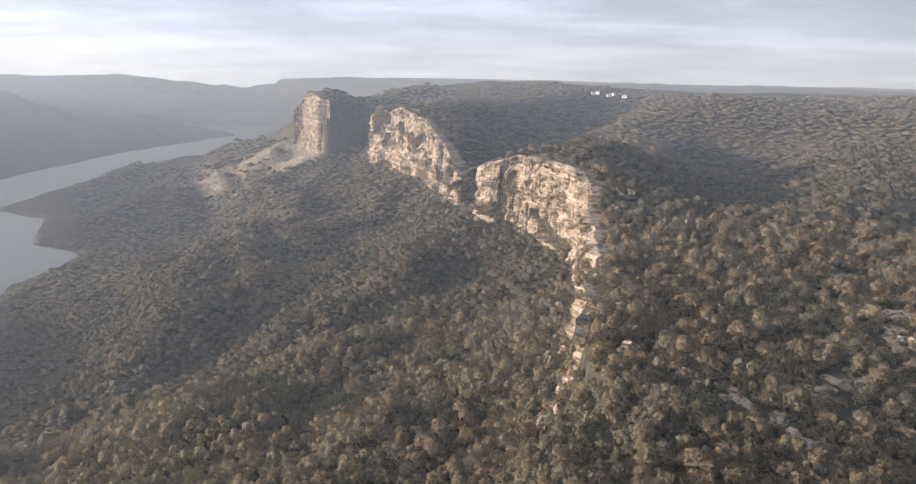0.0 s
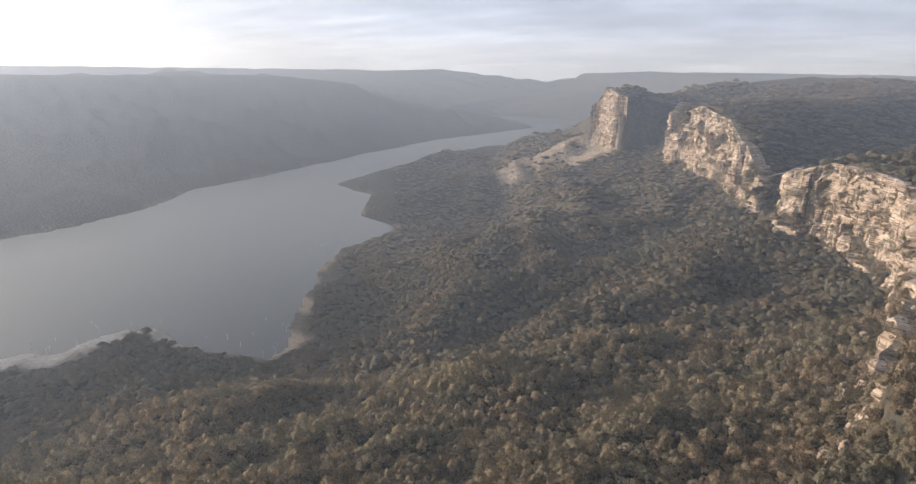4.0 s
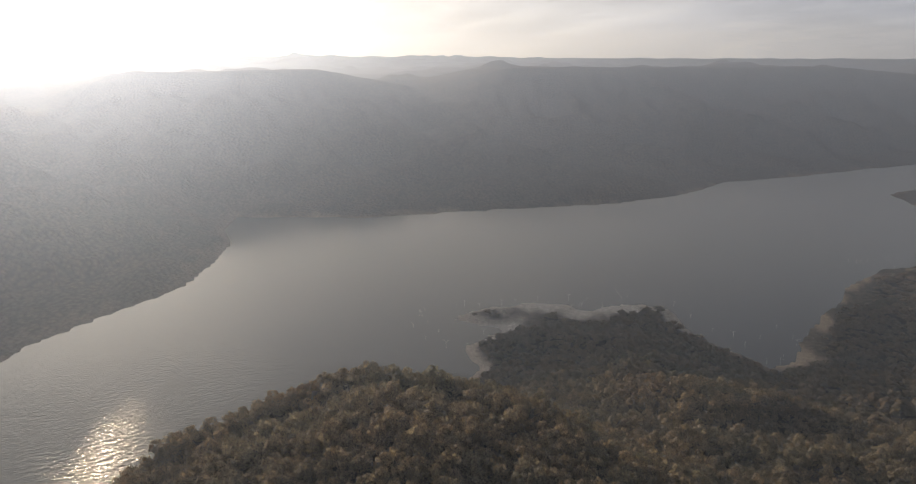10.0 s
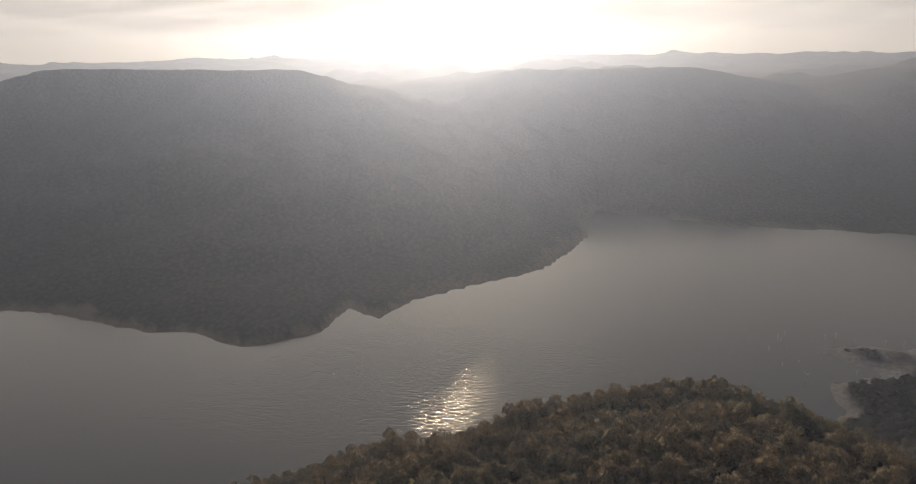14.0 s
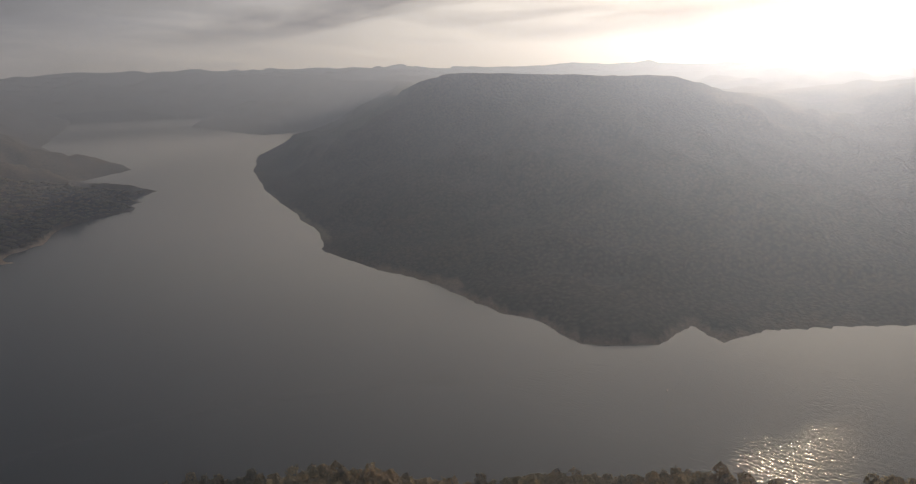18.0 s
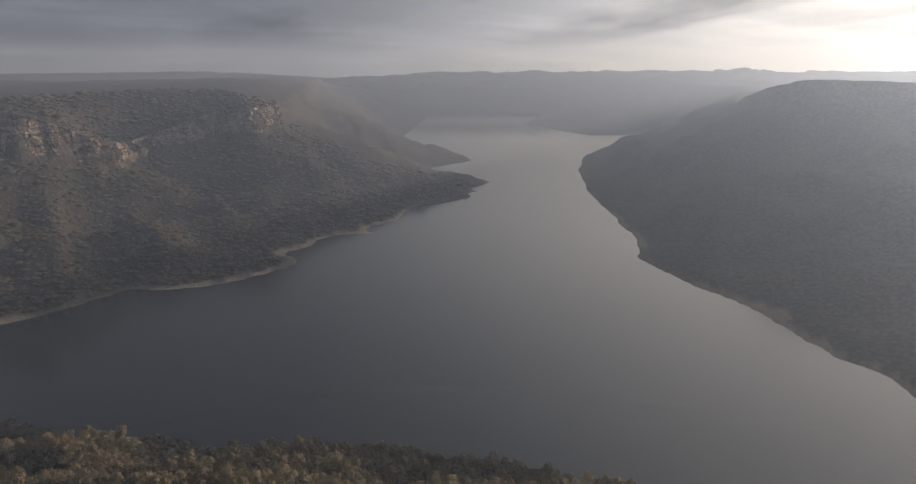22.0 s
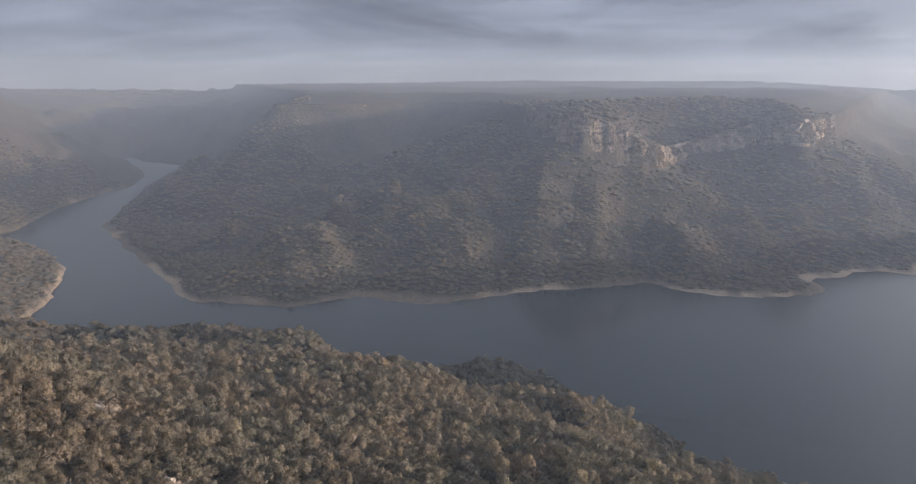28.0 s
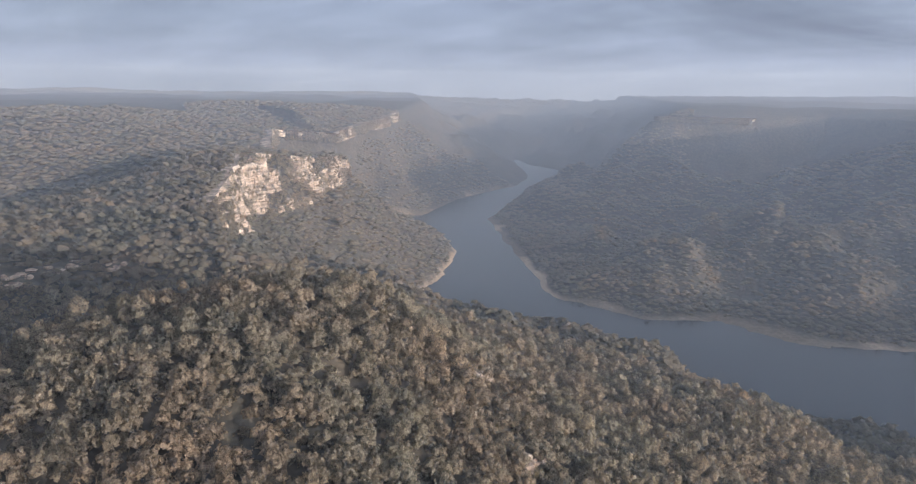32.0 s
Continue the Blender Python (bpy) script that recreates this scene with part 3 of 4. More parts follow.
def inside(x, y, points):
    odd = np.zeros(x.shape, bool)
    n = len(points)
    for i in range(n):
        (ax, ay), (bx, by) = points[i][:2], points[(i + 1) % n][:2]
        if ay == by:
            continue
        cross = ((ay > y) != (by > y)) & (x < (bx - ax) * (y - ay) / (by - ay) + ax)
        odd ^= cross
    return odd


def smooth(v, a, b):
    v = np.clip((v - a) / (b - a), 0, 1)
    return v * v * (3 - 2 * v)


def warp(x, y):
    return (x + 0.05 * fbm(x * 3, y * 3, 3, 4) + 0.012 * fbm(x * 22, y * 22, 31, 2),
            y + 0.05 * fbm(x * 3, y * 3, 17, 4) + 0.012 * fbm(x * 22, y * 22, 47, 2))


def land(x, y):
    """Height, distance from the shore (negative in the lake) and distance inside the rim, in units."""
    wx, wy = warp(x, y)
    shore, wet = np.full(x.shape, 1e9), np.zeros(x.shape, bool)
    for lake in LAKES:
        d, _ = line_distance(wx, wy, lake, True)
        shore = np.minimum(shore, d)
        wet |= inside(wx, wy, lake)
    rim, foot, top = np.full(x.shape, 1e9), np.zeros(x.shape), np.zeros(x.shape)
    high = np.zeros(x.shape, bool)
    for poly in RIMS:
        d, (f, t) = line_distance(wx, wy, poly, True, True)
        near = d < rim
        rim, foot, top = np.where(near, d, rim), np.where(near, f, foot), np.where(near, t, top)
        high |= inside(wx, wy, poly)
    reach = np.hypot(x - HUB[0], y - HUB[1])
    level = 0.69 + 0.19 * smooth(reach, 1.6, 5.0)
    level = np.where(x < -3, np.maximum(top * 0.92, 0.71), level)
    level = level + smooth(reach, 7.5, 11.0) * (0.14 * fbm(x * 0.33, y * 0.33, 71, 4) - 0.02)
    level = level - 0.10 * smooth(y, 10, 20)
    west = smooth(-x, 3.5, 5.5) * (1 - 0.75 * smooth(y, 8, 13))
    level = level + west * (0.16 * np.maximum(fbm(x * 0.75, y * 0.75, 77, 4), -0.1) + 0.22 * np.maximum(fbm(x * 1.6, y * 1.6, 79, 3), 0)) * smooth(reach, 5.5, 9.0)
    part = shore / (shore + rim + 1e-6)
    gully = fbm(x * 2.2, y * 2.2, 61, 4)
    bulge = 1.15 - 0.37 * smooth(0.5 - y, 0, 0.5) * (1 - smooth(reach, 2.3, 3.2))
    bulge = bulge + 0.65 * smooth(-y, 2.8, 3.8) * smooth(x, -1.6, -0.6) * (1 - smooth(x, 3.2, 4.0))
    folds = 1 + 0.45 * smooth(-y, 3.0, 3.8) * smooth(x, -1.5, -0.8) - 0.75 * np.exp(-((x + 1.35) ** 2 + (y - 1.15) ** 2) / 0.45)
    slope = foot * np.power(part, bulge) + folds * (0.42 * (0.16 - np.abs(fbm(x * 1.5, y * 1.5, 61, 4))) + 0.16 * gully + 0.10 * fbm(x * 6.1, y * 6.1, 67, 3)) * part * (1 - part) * 2.4
    slope = np.maximum(slope, 0.34 * foot * part)
    plain = top + (np.maximum(level, top * 0.90) - top) * smooth(rim, 0.03, np.where(y < -3, 0.5, 1.3)) + 0.05 * smooth(rim, 0, 0.4) * fbm(x * 1.3, y * 1.3, 81, 4)
    soft = 0.012 + 0.10 * (1 - smooth(top - foot, 0.045, 0.09))
    h = slope + (plain - slope) * np.where(high, 0.5 + 0.5 * smooth(rim, 0, soft), 0.5 - 0.5 * smooth(rim, 0, soft))
    for sx, sy, r, dz in SWELLS:
        h = h + dz * np.exp(-((x - sx) ** 2 + (y - sy) ** 2) / (r * r)) * smooth(shore, 0, 0.4)
    h = h + 0.006 * fbm(x * 18, y * 18, 91, 3)
    h = np.maximum(h, 0.0015) * smooth(shore, -0.02, 0.06) + 0.0005
    h = np.where(wet, -0.02 * smooth(shore, 0, 0.05) - 0.002, h)
    return h, np.where(wet, -shore, shore), np.where(high, rim, -rim), wet


NEAR_R, LAST_R = 12.5, 14.8


def far_fold(x, y, z):
    """Beyond NEAR_R the country is drawn in towards the eye along its lines of sight, out to LAST_R."""
    dx, dy = x - HUB[0], y - HUB[1]
    r = np.hypot(dx, dy)
    span = LAST_R - NEAR_R
    rr = np.where(r > NEAR_R, NEAR_R + span * (1 - np.exp(-(r - NEAR_R) / span)), r)
    k = rr / np.maximum(r, 1e-6)
    return HUB[0] + dx * k, HUB[1] + dy * k, np.where(r > NEAR_R, EYE - (EYE - z) * k, z)


def mesh_from(name, verts, faces, material, smooth_faces=True, colours=None):
    me = bpy.data.meshes.new(name)
    verts, faces = np.ascontiguousarray(verts, np.float32), np.ascontiguousarray(faces, np.int32)
    k = faces.shape[1]
    me.vertices.add(len(verts))
    me.vertices.foreach_set("co", verts.ravel())
    me.loops.add(faces.size)
    me.loops.foreach_set("vertex_index", faces.ravel())
    me.polygons.add(len(faces))
    me.polygons.foreach_set("loop_start", np.arange(0, faces.size, k, dtype=np.int32))
    me.polygons.foreach_set("use_smooth", np.full(len(faces), smooth_faces))
    me.materials.append(material)
    if colours is not None:
        at = me.attributes.new("cover", "FLOAT_COLOR", "POINT")
        at.data.foreach_set("color", np.ascontiguousarray(colours, np.float32).ravel())
    me.update(calc_edges=True)
    return me


def grid_faces(rows, cols, wrap):
    i, j = np.meshgrid(np.arange(rows - 1), np.arange(cols if wrap else cols - 1), indexing="ij")
    j2 = (j + 1) % cols
    return np.stack([i * cols + j, (i + 1) * cols + j, (i + 1) * cols + j2, i * cols + j2], -1).reshape(-1, 4)


# headings: fine where the flight looks, coarse behind
AZ = np.radians(np.concatenate([np.linspace(-40, 266, 920, endpoint=False), np.linspace(266, 320, 40, endpoint=False)]))
RADII = np.concatenate([[0.001, 0.05], 0.12 * np.power(30.0 / 0.12, np.linspace(0, 1, 275) ** 0.92)])
rr, aa = np.meshgrid(RADII, AZ, indexing="ij")
gx, gy = HUB[0] - rr * np.sin(aa), HUB[1] + rr * np.cos(aa)
gh, gshore, grim, gwet = land(gx, gy)
beach = (1 - smooth(rr, 7, 8)) * (1 - smooth(gshore, 0.10, 0.22)) * (1 - smooth(gh + 0.006 * fbm(gx * 15, gy * 15, 5, 3), 0.0065, 0.0115 + 0.008 * np.exp(-((gx + 2.28) ** 2 + (gy - 1.2) ** 2) / 0.15)))


def scar_at(x, y):
    """How bare the rock-fall below the north headland is: a fan that widens downhill and thins out among the trees."""
    out = np.clip((-0.95 - x) / 0.85, 0, 1)
    mid = 4.62 - 0.08 * out
    half = 0.23 + 0.16 * out
    streak = fbm(x * 4 + y * 3, y * 16, 7, 4) + 0.6 * fbm(x * 24, y * 24, 9, 3)
    return smooth(half - np.abs(y - mid) + 0.34 * streak - 0.16 * out * out, 0.0, 0.16) * (x < -0.92) * (x > -1.95) * (1 - 0.30 * out)


beach = beach * np.where((gx < -1.9) & (gy < 0.6), 0.45, 1.0) * np.where((gx < -2.6) & (gy > -1.2), 0.35, 1.0)
beach = beach * np.where((gx < -1.2) & (gy > 1.6), 0.8 * smooth(fbm(gx * 5, gy * 5, 15, 3), 0.0, 0.15), 1.0)
beach = beach * np.where(gy < -2.6, 0.25 + 0.75 * smooth(fbm(gx * 2.5, gy * 2.5, 15, 3), -0.08, 0.12), 1.0)
scar = scar_at(gx, gy) * (grim < 0.01)
spit = np.exp(-((gx + 2.15) ** 2 + (gy - 1.3) ** 2) / 0.3)
beach = np.maximum(beach, np.clip(1.4 * spit, 0, 1) * (1 - smooth(gshore + 0.02 * fbm(gx * 12, gy * 12, 9, 3), 0.035, 0.06)) * ~gwet)
cover = np.stack([beach, np.clip(scar, 0, 1), np.clip(spit * 1.4, 0, 1), gh * 0 + 1], -1)
fx, fy, fz = far_fold(gx, gy, gh)
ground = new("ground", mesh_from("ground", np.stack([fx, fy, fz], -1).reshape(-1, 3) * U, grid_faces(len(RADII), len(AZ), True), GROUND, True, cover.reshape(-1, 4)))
tagged(ground, "forested sandstone valley with steep slopes and a high plateau", "terrain", kind="structure")

# the lake: one level sheet
WR = np.concatenate([[0.05], np.geomspace(0.8, 30, 110)])
WA = np.radians(np.linspace(0, 360, 180, endpoint=False))
wr, wa = np.meshgrid(WR, WA, indexing="ij")
lx, ly, lz = far_fold(HUB[0] - wr * np.sin(wa), HUB[1] + wr * np.cos(wa), wr * 0)
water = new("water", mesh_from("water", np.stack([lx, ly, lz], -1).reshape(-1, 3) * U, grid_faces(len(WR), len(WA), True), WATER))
# normals lean like grazing wave faces, far out much more to catch brighter sky
lean_ = np.radians(4.5 * smooth(wr, 3.5, 8.0) + 16.0 * smooth(wr, 12.0, 14.5))
water.data.normals_split_custom_set_from_vertices(np.stack([np.sin(lean_) * np.sin(wa), -np.sin(lean_) * np.cos(wa), np.cos(lean_)], -1).reshape(-1, 3).tolist())
tagged(water, "still grey-blue reservoir lake winding between forested hills", "lake", kind="structure")

# ---- haze ----
air_mat = bpy.data.materials.new("haze")
air_mat.use_nodes = True
an, al = air_mat.node_tree.nodes, air_mat.node_tree.links
an.clear()
thin = an.new("ShaderNodeVolumeScatter")      # fine blue haze, even all round
thin.inputs["Color"].default_value = (0.31, 0.56, 1.0, 1)
thin.inputs["Density"].default_value = 0.000115
thin.inputs["Anisotropy"].default_value = 0.0
dust = an.new("ShaderNodeVolumeScatter")      # smoke and dust, bright towards the sun
dust.inputs["Color"].default_value = (0.97, 0.97, 0.97, 1)
dust.inputs["Density"].default_value = 0.000110
dust.inputs["Anisotropy"].default_value = 0.70
both = an.new("ShaderNodeAddShader")
al.new(thin.outputs[0], both.inputs[0])
al.new(dust.outputs[0], both.inputs[1])
aout = an.new("ShaderNodeOutputMaterial")
al.new(both.outputs[0], aout.inputs["Volume"])
bm = bmesh.new()
bmesh.ops.create_cone(bm, cap_ends=True, segments=96, radius1=4960, radius2=4960, depth=500, matrix=Matrix.Translation((HUB[0] * U, HUB[1] * U, 200)))
me = bpy.data.meshes.new("haze")
bm.to_mesh(me)
bm.free()
me.materials.append(air_mat)
haze = new("haze", me)
tagged(haze, "thin pale haze lying in the valley air", "haze", kind="structure")

# ---- cliffs ----
def unwarp(x, y):
    px, py = x.copy(), y.copy()
    for _ in range(4):
        wx, wy = warp(px, py)
        px, py = px + (x - wx), py + (y - wy)
    return px, py


def cliff(name, rim, label, rows=26, pace=0.009, lean=0.02, seed=1, shrubs=1.0, broken=0.3):
    """A rock wall under a stretch of rim: beds of stone stepped out and in, broken by joints."""
    pts = np.array(rim, float)
    run = np.concatenate([[0], np.cumsum(np.hypot(*np.diff(pts[:, :2], axis=0).T))])
    u = np.linspace(0, run[-1], max(int(run[-1] / pace), 8))
    x, y, foot, top = (np.interp(u, run, pts[:, k]) for k in range(4))
    x, y = unwarp(x, y)
    tx, ty = np.gradient(x), np.gradient(y)
    k = np.hypot(tx, ty) + 1e-9
    for _ in range(3):
        tx, ty = (np.convolve(np.pad(t / k, 2, mode="edge"), np.ones(5) / 5, "valid") for t in (tx, ty))
        k = np.hypot(tx, ty) + 1e-9
    nx, ny = ty / k, -tx / k
    _, _, rr_in, _ = land(x + nx * 0.05, y + ny * 0.05)
    if np.mean(rr_in) > 0:
        nx, ny = -nx, -ny
    rows = int(rows * 1.5)
    v = np.linspace(-0.25, 1.0, rows)
    uu, vv = np.meshgrid(u, v, indexing="ij")
    hgt = (top - foot)[:, None]
    z = foot[:, None] + vv * hgt
    beds = np.floor(z * 46 + 0.6 * fbm(uu * 2, z * 3, seed, 2))
    out = 0.016 + lean * (1 - vv) + 0.014 * (hashed(beds, beds * 0, seed) - 0.5)
    out = out + 0.032 * fbm(uu * 9 + seed, z * 1.5, seed + 3, 3) + 0.012 * fbm(uu * 40, z * 30, seed + 9, 3)
    joint = np.floor(uu * 34 + 1.2 * value_noise(uu * 8, z * 8, seed + 5))
    out = out + 0.010 * (hashed(joint, beds, seed + 2) - 0.5) + 0.016 * (hashed(np.floor(uu * 16 + 0.4 * value_noise(uu * 8, z * 4, seed + 6)), beds * 0, seed + 4) - 0.5)
    ends = smooth(np.minimum(u, run[-1] - u), 0, 0.06)[:, None]
    out = out * ends - 0.03 * (1 - ends)
    X0, Y0 = x[:, None] + nx[:, None] * out, y[:, None] + ny[:, None] * out
    # bays where the slope and its growth cover the rock
    bay = fbm(uu * 5.5, z * 9, seed + 41, 3) + 0.5 * value_noise(uu * 17, z * 26, seed + 47)
    out = out - 0.07 * smooth(bay, 0.62 - broken, 0.72 - broken)
    X, Y = x[:, None] + nx[:, None] * out, y[:, None] + ny[:, None] * out
    z = z + 0.01 * fbm(uu * 20, vv * 3, seed + 11, 2)
    g = np.random.default_rng(seed)
    n = int(u[-1] * 700 * shrubs)
    a_, b_ = g.integers(2, len(u) - 2, n), g.integers(4, rows, n)
    keep = value_noise(u[a_] * 14, z[a_, b_] * 22, seed + 21) + 0.9 * value_noise(u[a_] * 4.5, z[a_, b_] * 9, seed + 23) > 0.10 - 0.05 * max(0.0, shrubs - 2) - 0.3 * (vv[a_, b_] > 0.93) - 0.25 * (vv[a_, b_] < 0.15) - 0.22 * (np.abs(vv[a_, b_] - 0.48) < 0.07)
    keep |= (bay[a_, b_] > 0.66 - broken) & (g.uniform(0, 1, n) < 0.75)
    LEDGES.append(np.stack([X0[a_, b_], Y0[a_, b_], z[a_, b_] - 0.008], -1)[keep])
    # cap that runs back into the plateau
    cap = [(0.012, 0.006), (-0.03, 0.0), (-0.06, -0.03)]
    Xc = np.concatenate([X] + [(x + nx * o)[:, None] for o, _ in cap], 1)
    Yc = np.concatenate([Y] + [(y + ny * o)[:, None] for o, _ in cap], 1)
    Zc = np.concatenate([z] + [(top + dz)[:, None] for _, dz in cap], 1)
    ob = new(name, mesh_from(name, np.stack([Xc, Yc, Zc], -1).reshape(-1, 3) * U, grid_faces(len(u), Xc.shape[1], False), ROCK, False))
    return tagged(ob, label, "cliff", kind="structure")


LEDGES = []
CL = RIM_EAST_NORTH
cliff("cliff_headland", CL[6:9], "tall pale sandstone headland cliff above a fresh rockfall", 34, seed=3, shrubs=0.4, broken=0.1)
cliff("cliff_buttress", CL[9:16], "stepped sandstone cliff with trees on its ledges", 26, seed=5, shrubs=2.0, broken=0.3)
cliff("cliff_bluff", CL[17:25], "banded orange-brown sandstone cliff below forested plateau", 28, seed=8, shrubs=1.6, broken=0.28)
cliff("cliff_rim", CL[-1:] + RIM_EAST_SOUTH[0:2], "low broken sandstone rim between trees", 14, 0.006, seed=11, shrubs=2.5, broken=0.55)
cliff("cliff_east", RIM_EAST_SOUTH[17:22], "broken cream sandstone cliff above the river arm", 28, seed=13, shrubs=2.2, broken=0.6)
cliff("cliff_east_back", RIM_EAST_SOUTH[22:] + RIM_EAST_BACK[:1], "hazy distant sandstone cliff line", 16, 0.02, seed=15, shrubs=2.5, broken=0.7)
cliff("cliff_south", RIM_SOUTH[0:10], "weathered sandstone cliff band across the lake", 22, seed=19, shrubs=2.0, broken=0.40)
cliff("cliff_south_back", RIM_SOUTH[12:14], "hazy distant sandstone cliff line", 14, 0.02, seed=23, shrubs=2.0, broken=0.8)

# ---- forest ----
rng = np.random.default_rng(7)


def blob(rad, squash, jit):
    v = np.array([(1, 0, 0), (-1, 0, 0), (0, 1, 0), (0, -1, 0), (0, 0, 1), (0, 0, -0.8)], float)
    v = v * (1 + jit * rng.uniform(-1, 1, v.shape)) * rad
    t = rng.uniform(0, 6.28)
    c, s_ = math.cos(t), math.sin(t)
    v = v @ np.array([(c, s_, 0), (-s_, c, 0), (0, 0, squash)])
    f = np.array([(0, 2, 4), (2, 1, 4), (1, 3, 4), (3, 0, 4), (2, 0, 5), (1, 2, 5), (3, 1, 5), (0, 3, 5)])
    return v, f


def spray(rad, out, jit=0.75):
    """A tuft of leaves that faces more or less outwards, bent along its middle."""
    n = np.array(out, float)
    n = n / (np.linalg.norm(n) + 1e-9) + rng.normal(size=3) * jit
    n /= np.linalg.norm(n)
    a = np.cross(n, rng.normal(size=3))
    a /= np.linalg.norm(a)
    b = np.cross(n, a)
    a, b = a * rad, b * rad * rng.uniform(0.55, 0.95)
    v = np.array([-a - b * 0.5, a * 0.2 - b - n * rad * 0.25, a + b * 0.4, -a * 0.3 + b - n * rad * 0.25])
    return v, np.array([(0, 1, 2), (0, 2, 3)])


def lump(rad, squash, sides, jit):
    """A rounded head of leaves, open below."""
    rings = [(0.72, 0.66), (1.0, -0.05)]
    v = [(0, 0, 1)]
    for k, (r, z) in enumerate(rings):
        for i in range(sides):
            t = (i + 0.5 * k) * 8.4832 / sides
            v.append((r * math.cos(t), r * math.sin(t), z))
    f = [(0, 1 + i, 1 + (i + 1) % sides) for i in range(sides)]
    for i in range(sides):
        j = (i + 1) % sides
        f += [(1 + i, 1 + sides + i, 1 + j), (1 + j, 1 + sides + i, 1 + sides + j)]
    v = np.array(v) * (1 + jit * rng.uniform(-1, 1, (len(v), 3)))
    v[1 + sides:, 2] -= rng.uniform(0, 0.45, sides)
    t = rng.uniform(0, 6.28)
    c, s_ = math.cos(t), math.sin(t)
    return v @ np.array([(c, s_, 0), (-s_, c, 0), (0, 0, squash)]) * rad, np.array(f)


def crown_of(clumps, tufts, sides=4, tuft=0.4, height=1.0):
    """Crown about 1 wide and 1.2 high over the foot: rounded heads of leaves at several heights, with tufts breaking their outline."""
    vs, fs, base = [], [], 0
    spots = []
    for k in range(clumps):
        t = k * 2.4 + rng.uniform(0, 0.9)
        r = 0.33 * math.sqrt((k + rng.uniform(0.1, 0.9)) / clumps) if clumps > 1 else 0.0
        spots.append((r * math.cos(t), r * math.sin(t), 0.50 + 0.46 * rng.uniform(0, 1) - 1.6 * r * r))
    size = {1: 0.46, 2: 0.38, 3: 0.34, 4: 0.31, 5: 0.29, 6: 0.27}.get(clumps, 0.235)
    sizes = [size * rng.uniform(0.75, 1.2) for _ in spots]
    for p, q in zip(spots, sizes):
        v, f = lump(q, rng.uniform(0.75, 1.0), sides, 0.16) if sides else blob(q, 0.85, 0.2)
        vs.append(v + p)
        fs.append(f + base)
        base += len(v)
    for k in range(tufts):
        c, q = np.array(spots[k % len(spots)]), sizes[k % len(spots)]
        d = rng.normal(size=3)
        d[2] = abs(d[2]) * 0.9 - 0.3
        d /= np.linalg.norm(d)
        v, f = spray(q * tuft * rng.uniform(0.7, 1.3), d + (0, 0, 0.25))
        vs.append(v + c + d * q * rng.uniform(0.9, 1.12) * (1, 1, 0.85))
        fs.append(f + base)
        base += len(v)
    v = np.concatenate(vs)
    v[:, 2] *= height
    return v, np.concatenate(fs), spots


def stick(a, b, ra, rb, sides=3):
    a, b = np.array(a, float), np.array(b, float)
    w = (b - a) / np.linalg.norm(b - a)
    s1 = np.cross(w, (0.3, 0.9, 0.2))
    s1 /= np.linalg.norm(s1)
    s2 = np.cross(w, s1)
    ring = [math.cos(k * 8.4832 / sides) * s1 + math.sin(k * 8.4832 / sides) * s2 for k in range(sides)]
    v = np.array([a + r * ra for r in ring] + [b + r * rb for r in ring])
    f = []
    for k in range(sides):
        j = (k + 1) % sides
        f += [(k, j, sides + j), (k, sides + j, sides + k)]
    return v, np.array(f)


def trunk_of(spots, limbs, sides=3):
    fork = np.array((rng.uniform(-0.06, 0.06), rng.uniform(-0.06, 0.06), rng.uniform(0.3, 0.45)))
    vs, fs, base = [], [], 0
    todo = [((0, 0, -0.12), fork, 0.045, 0.032)]
    for p in spots[:limbs]:
        todo.append((fork, np.array(p) + (0, 0, 0.05), 0.020, 0.010))
    for a, b, ra, rb in todo:
        v, f = stick(a, b, ra, rb, sides)
        vs.append(v)
        fs.append(f + base)
        base += len(v)
    return np.concatenate(vs), np.concatenate(fs)


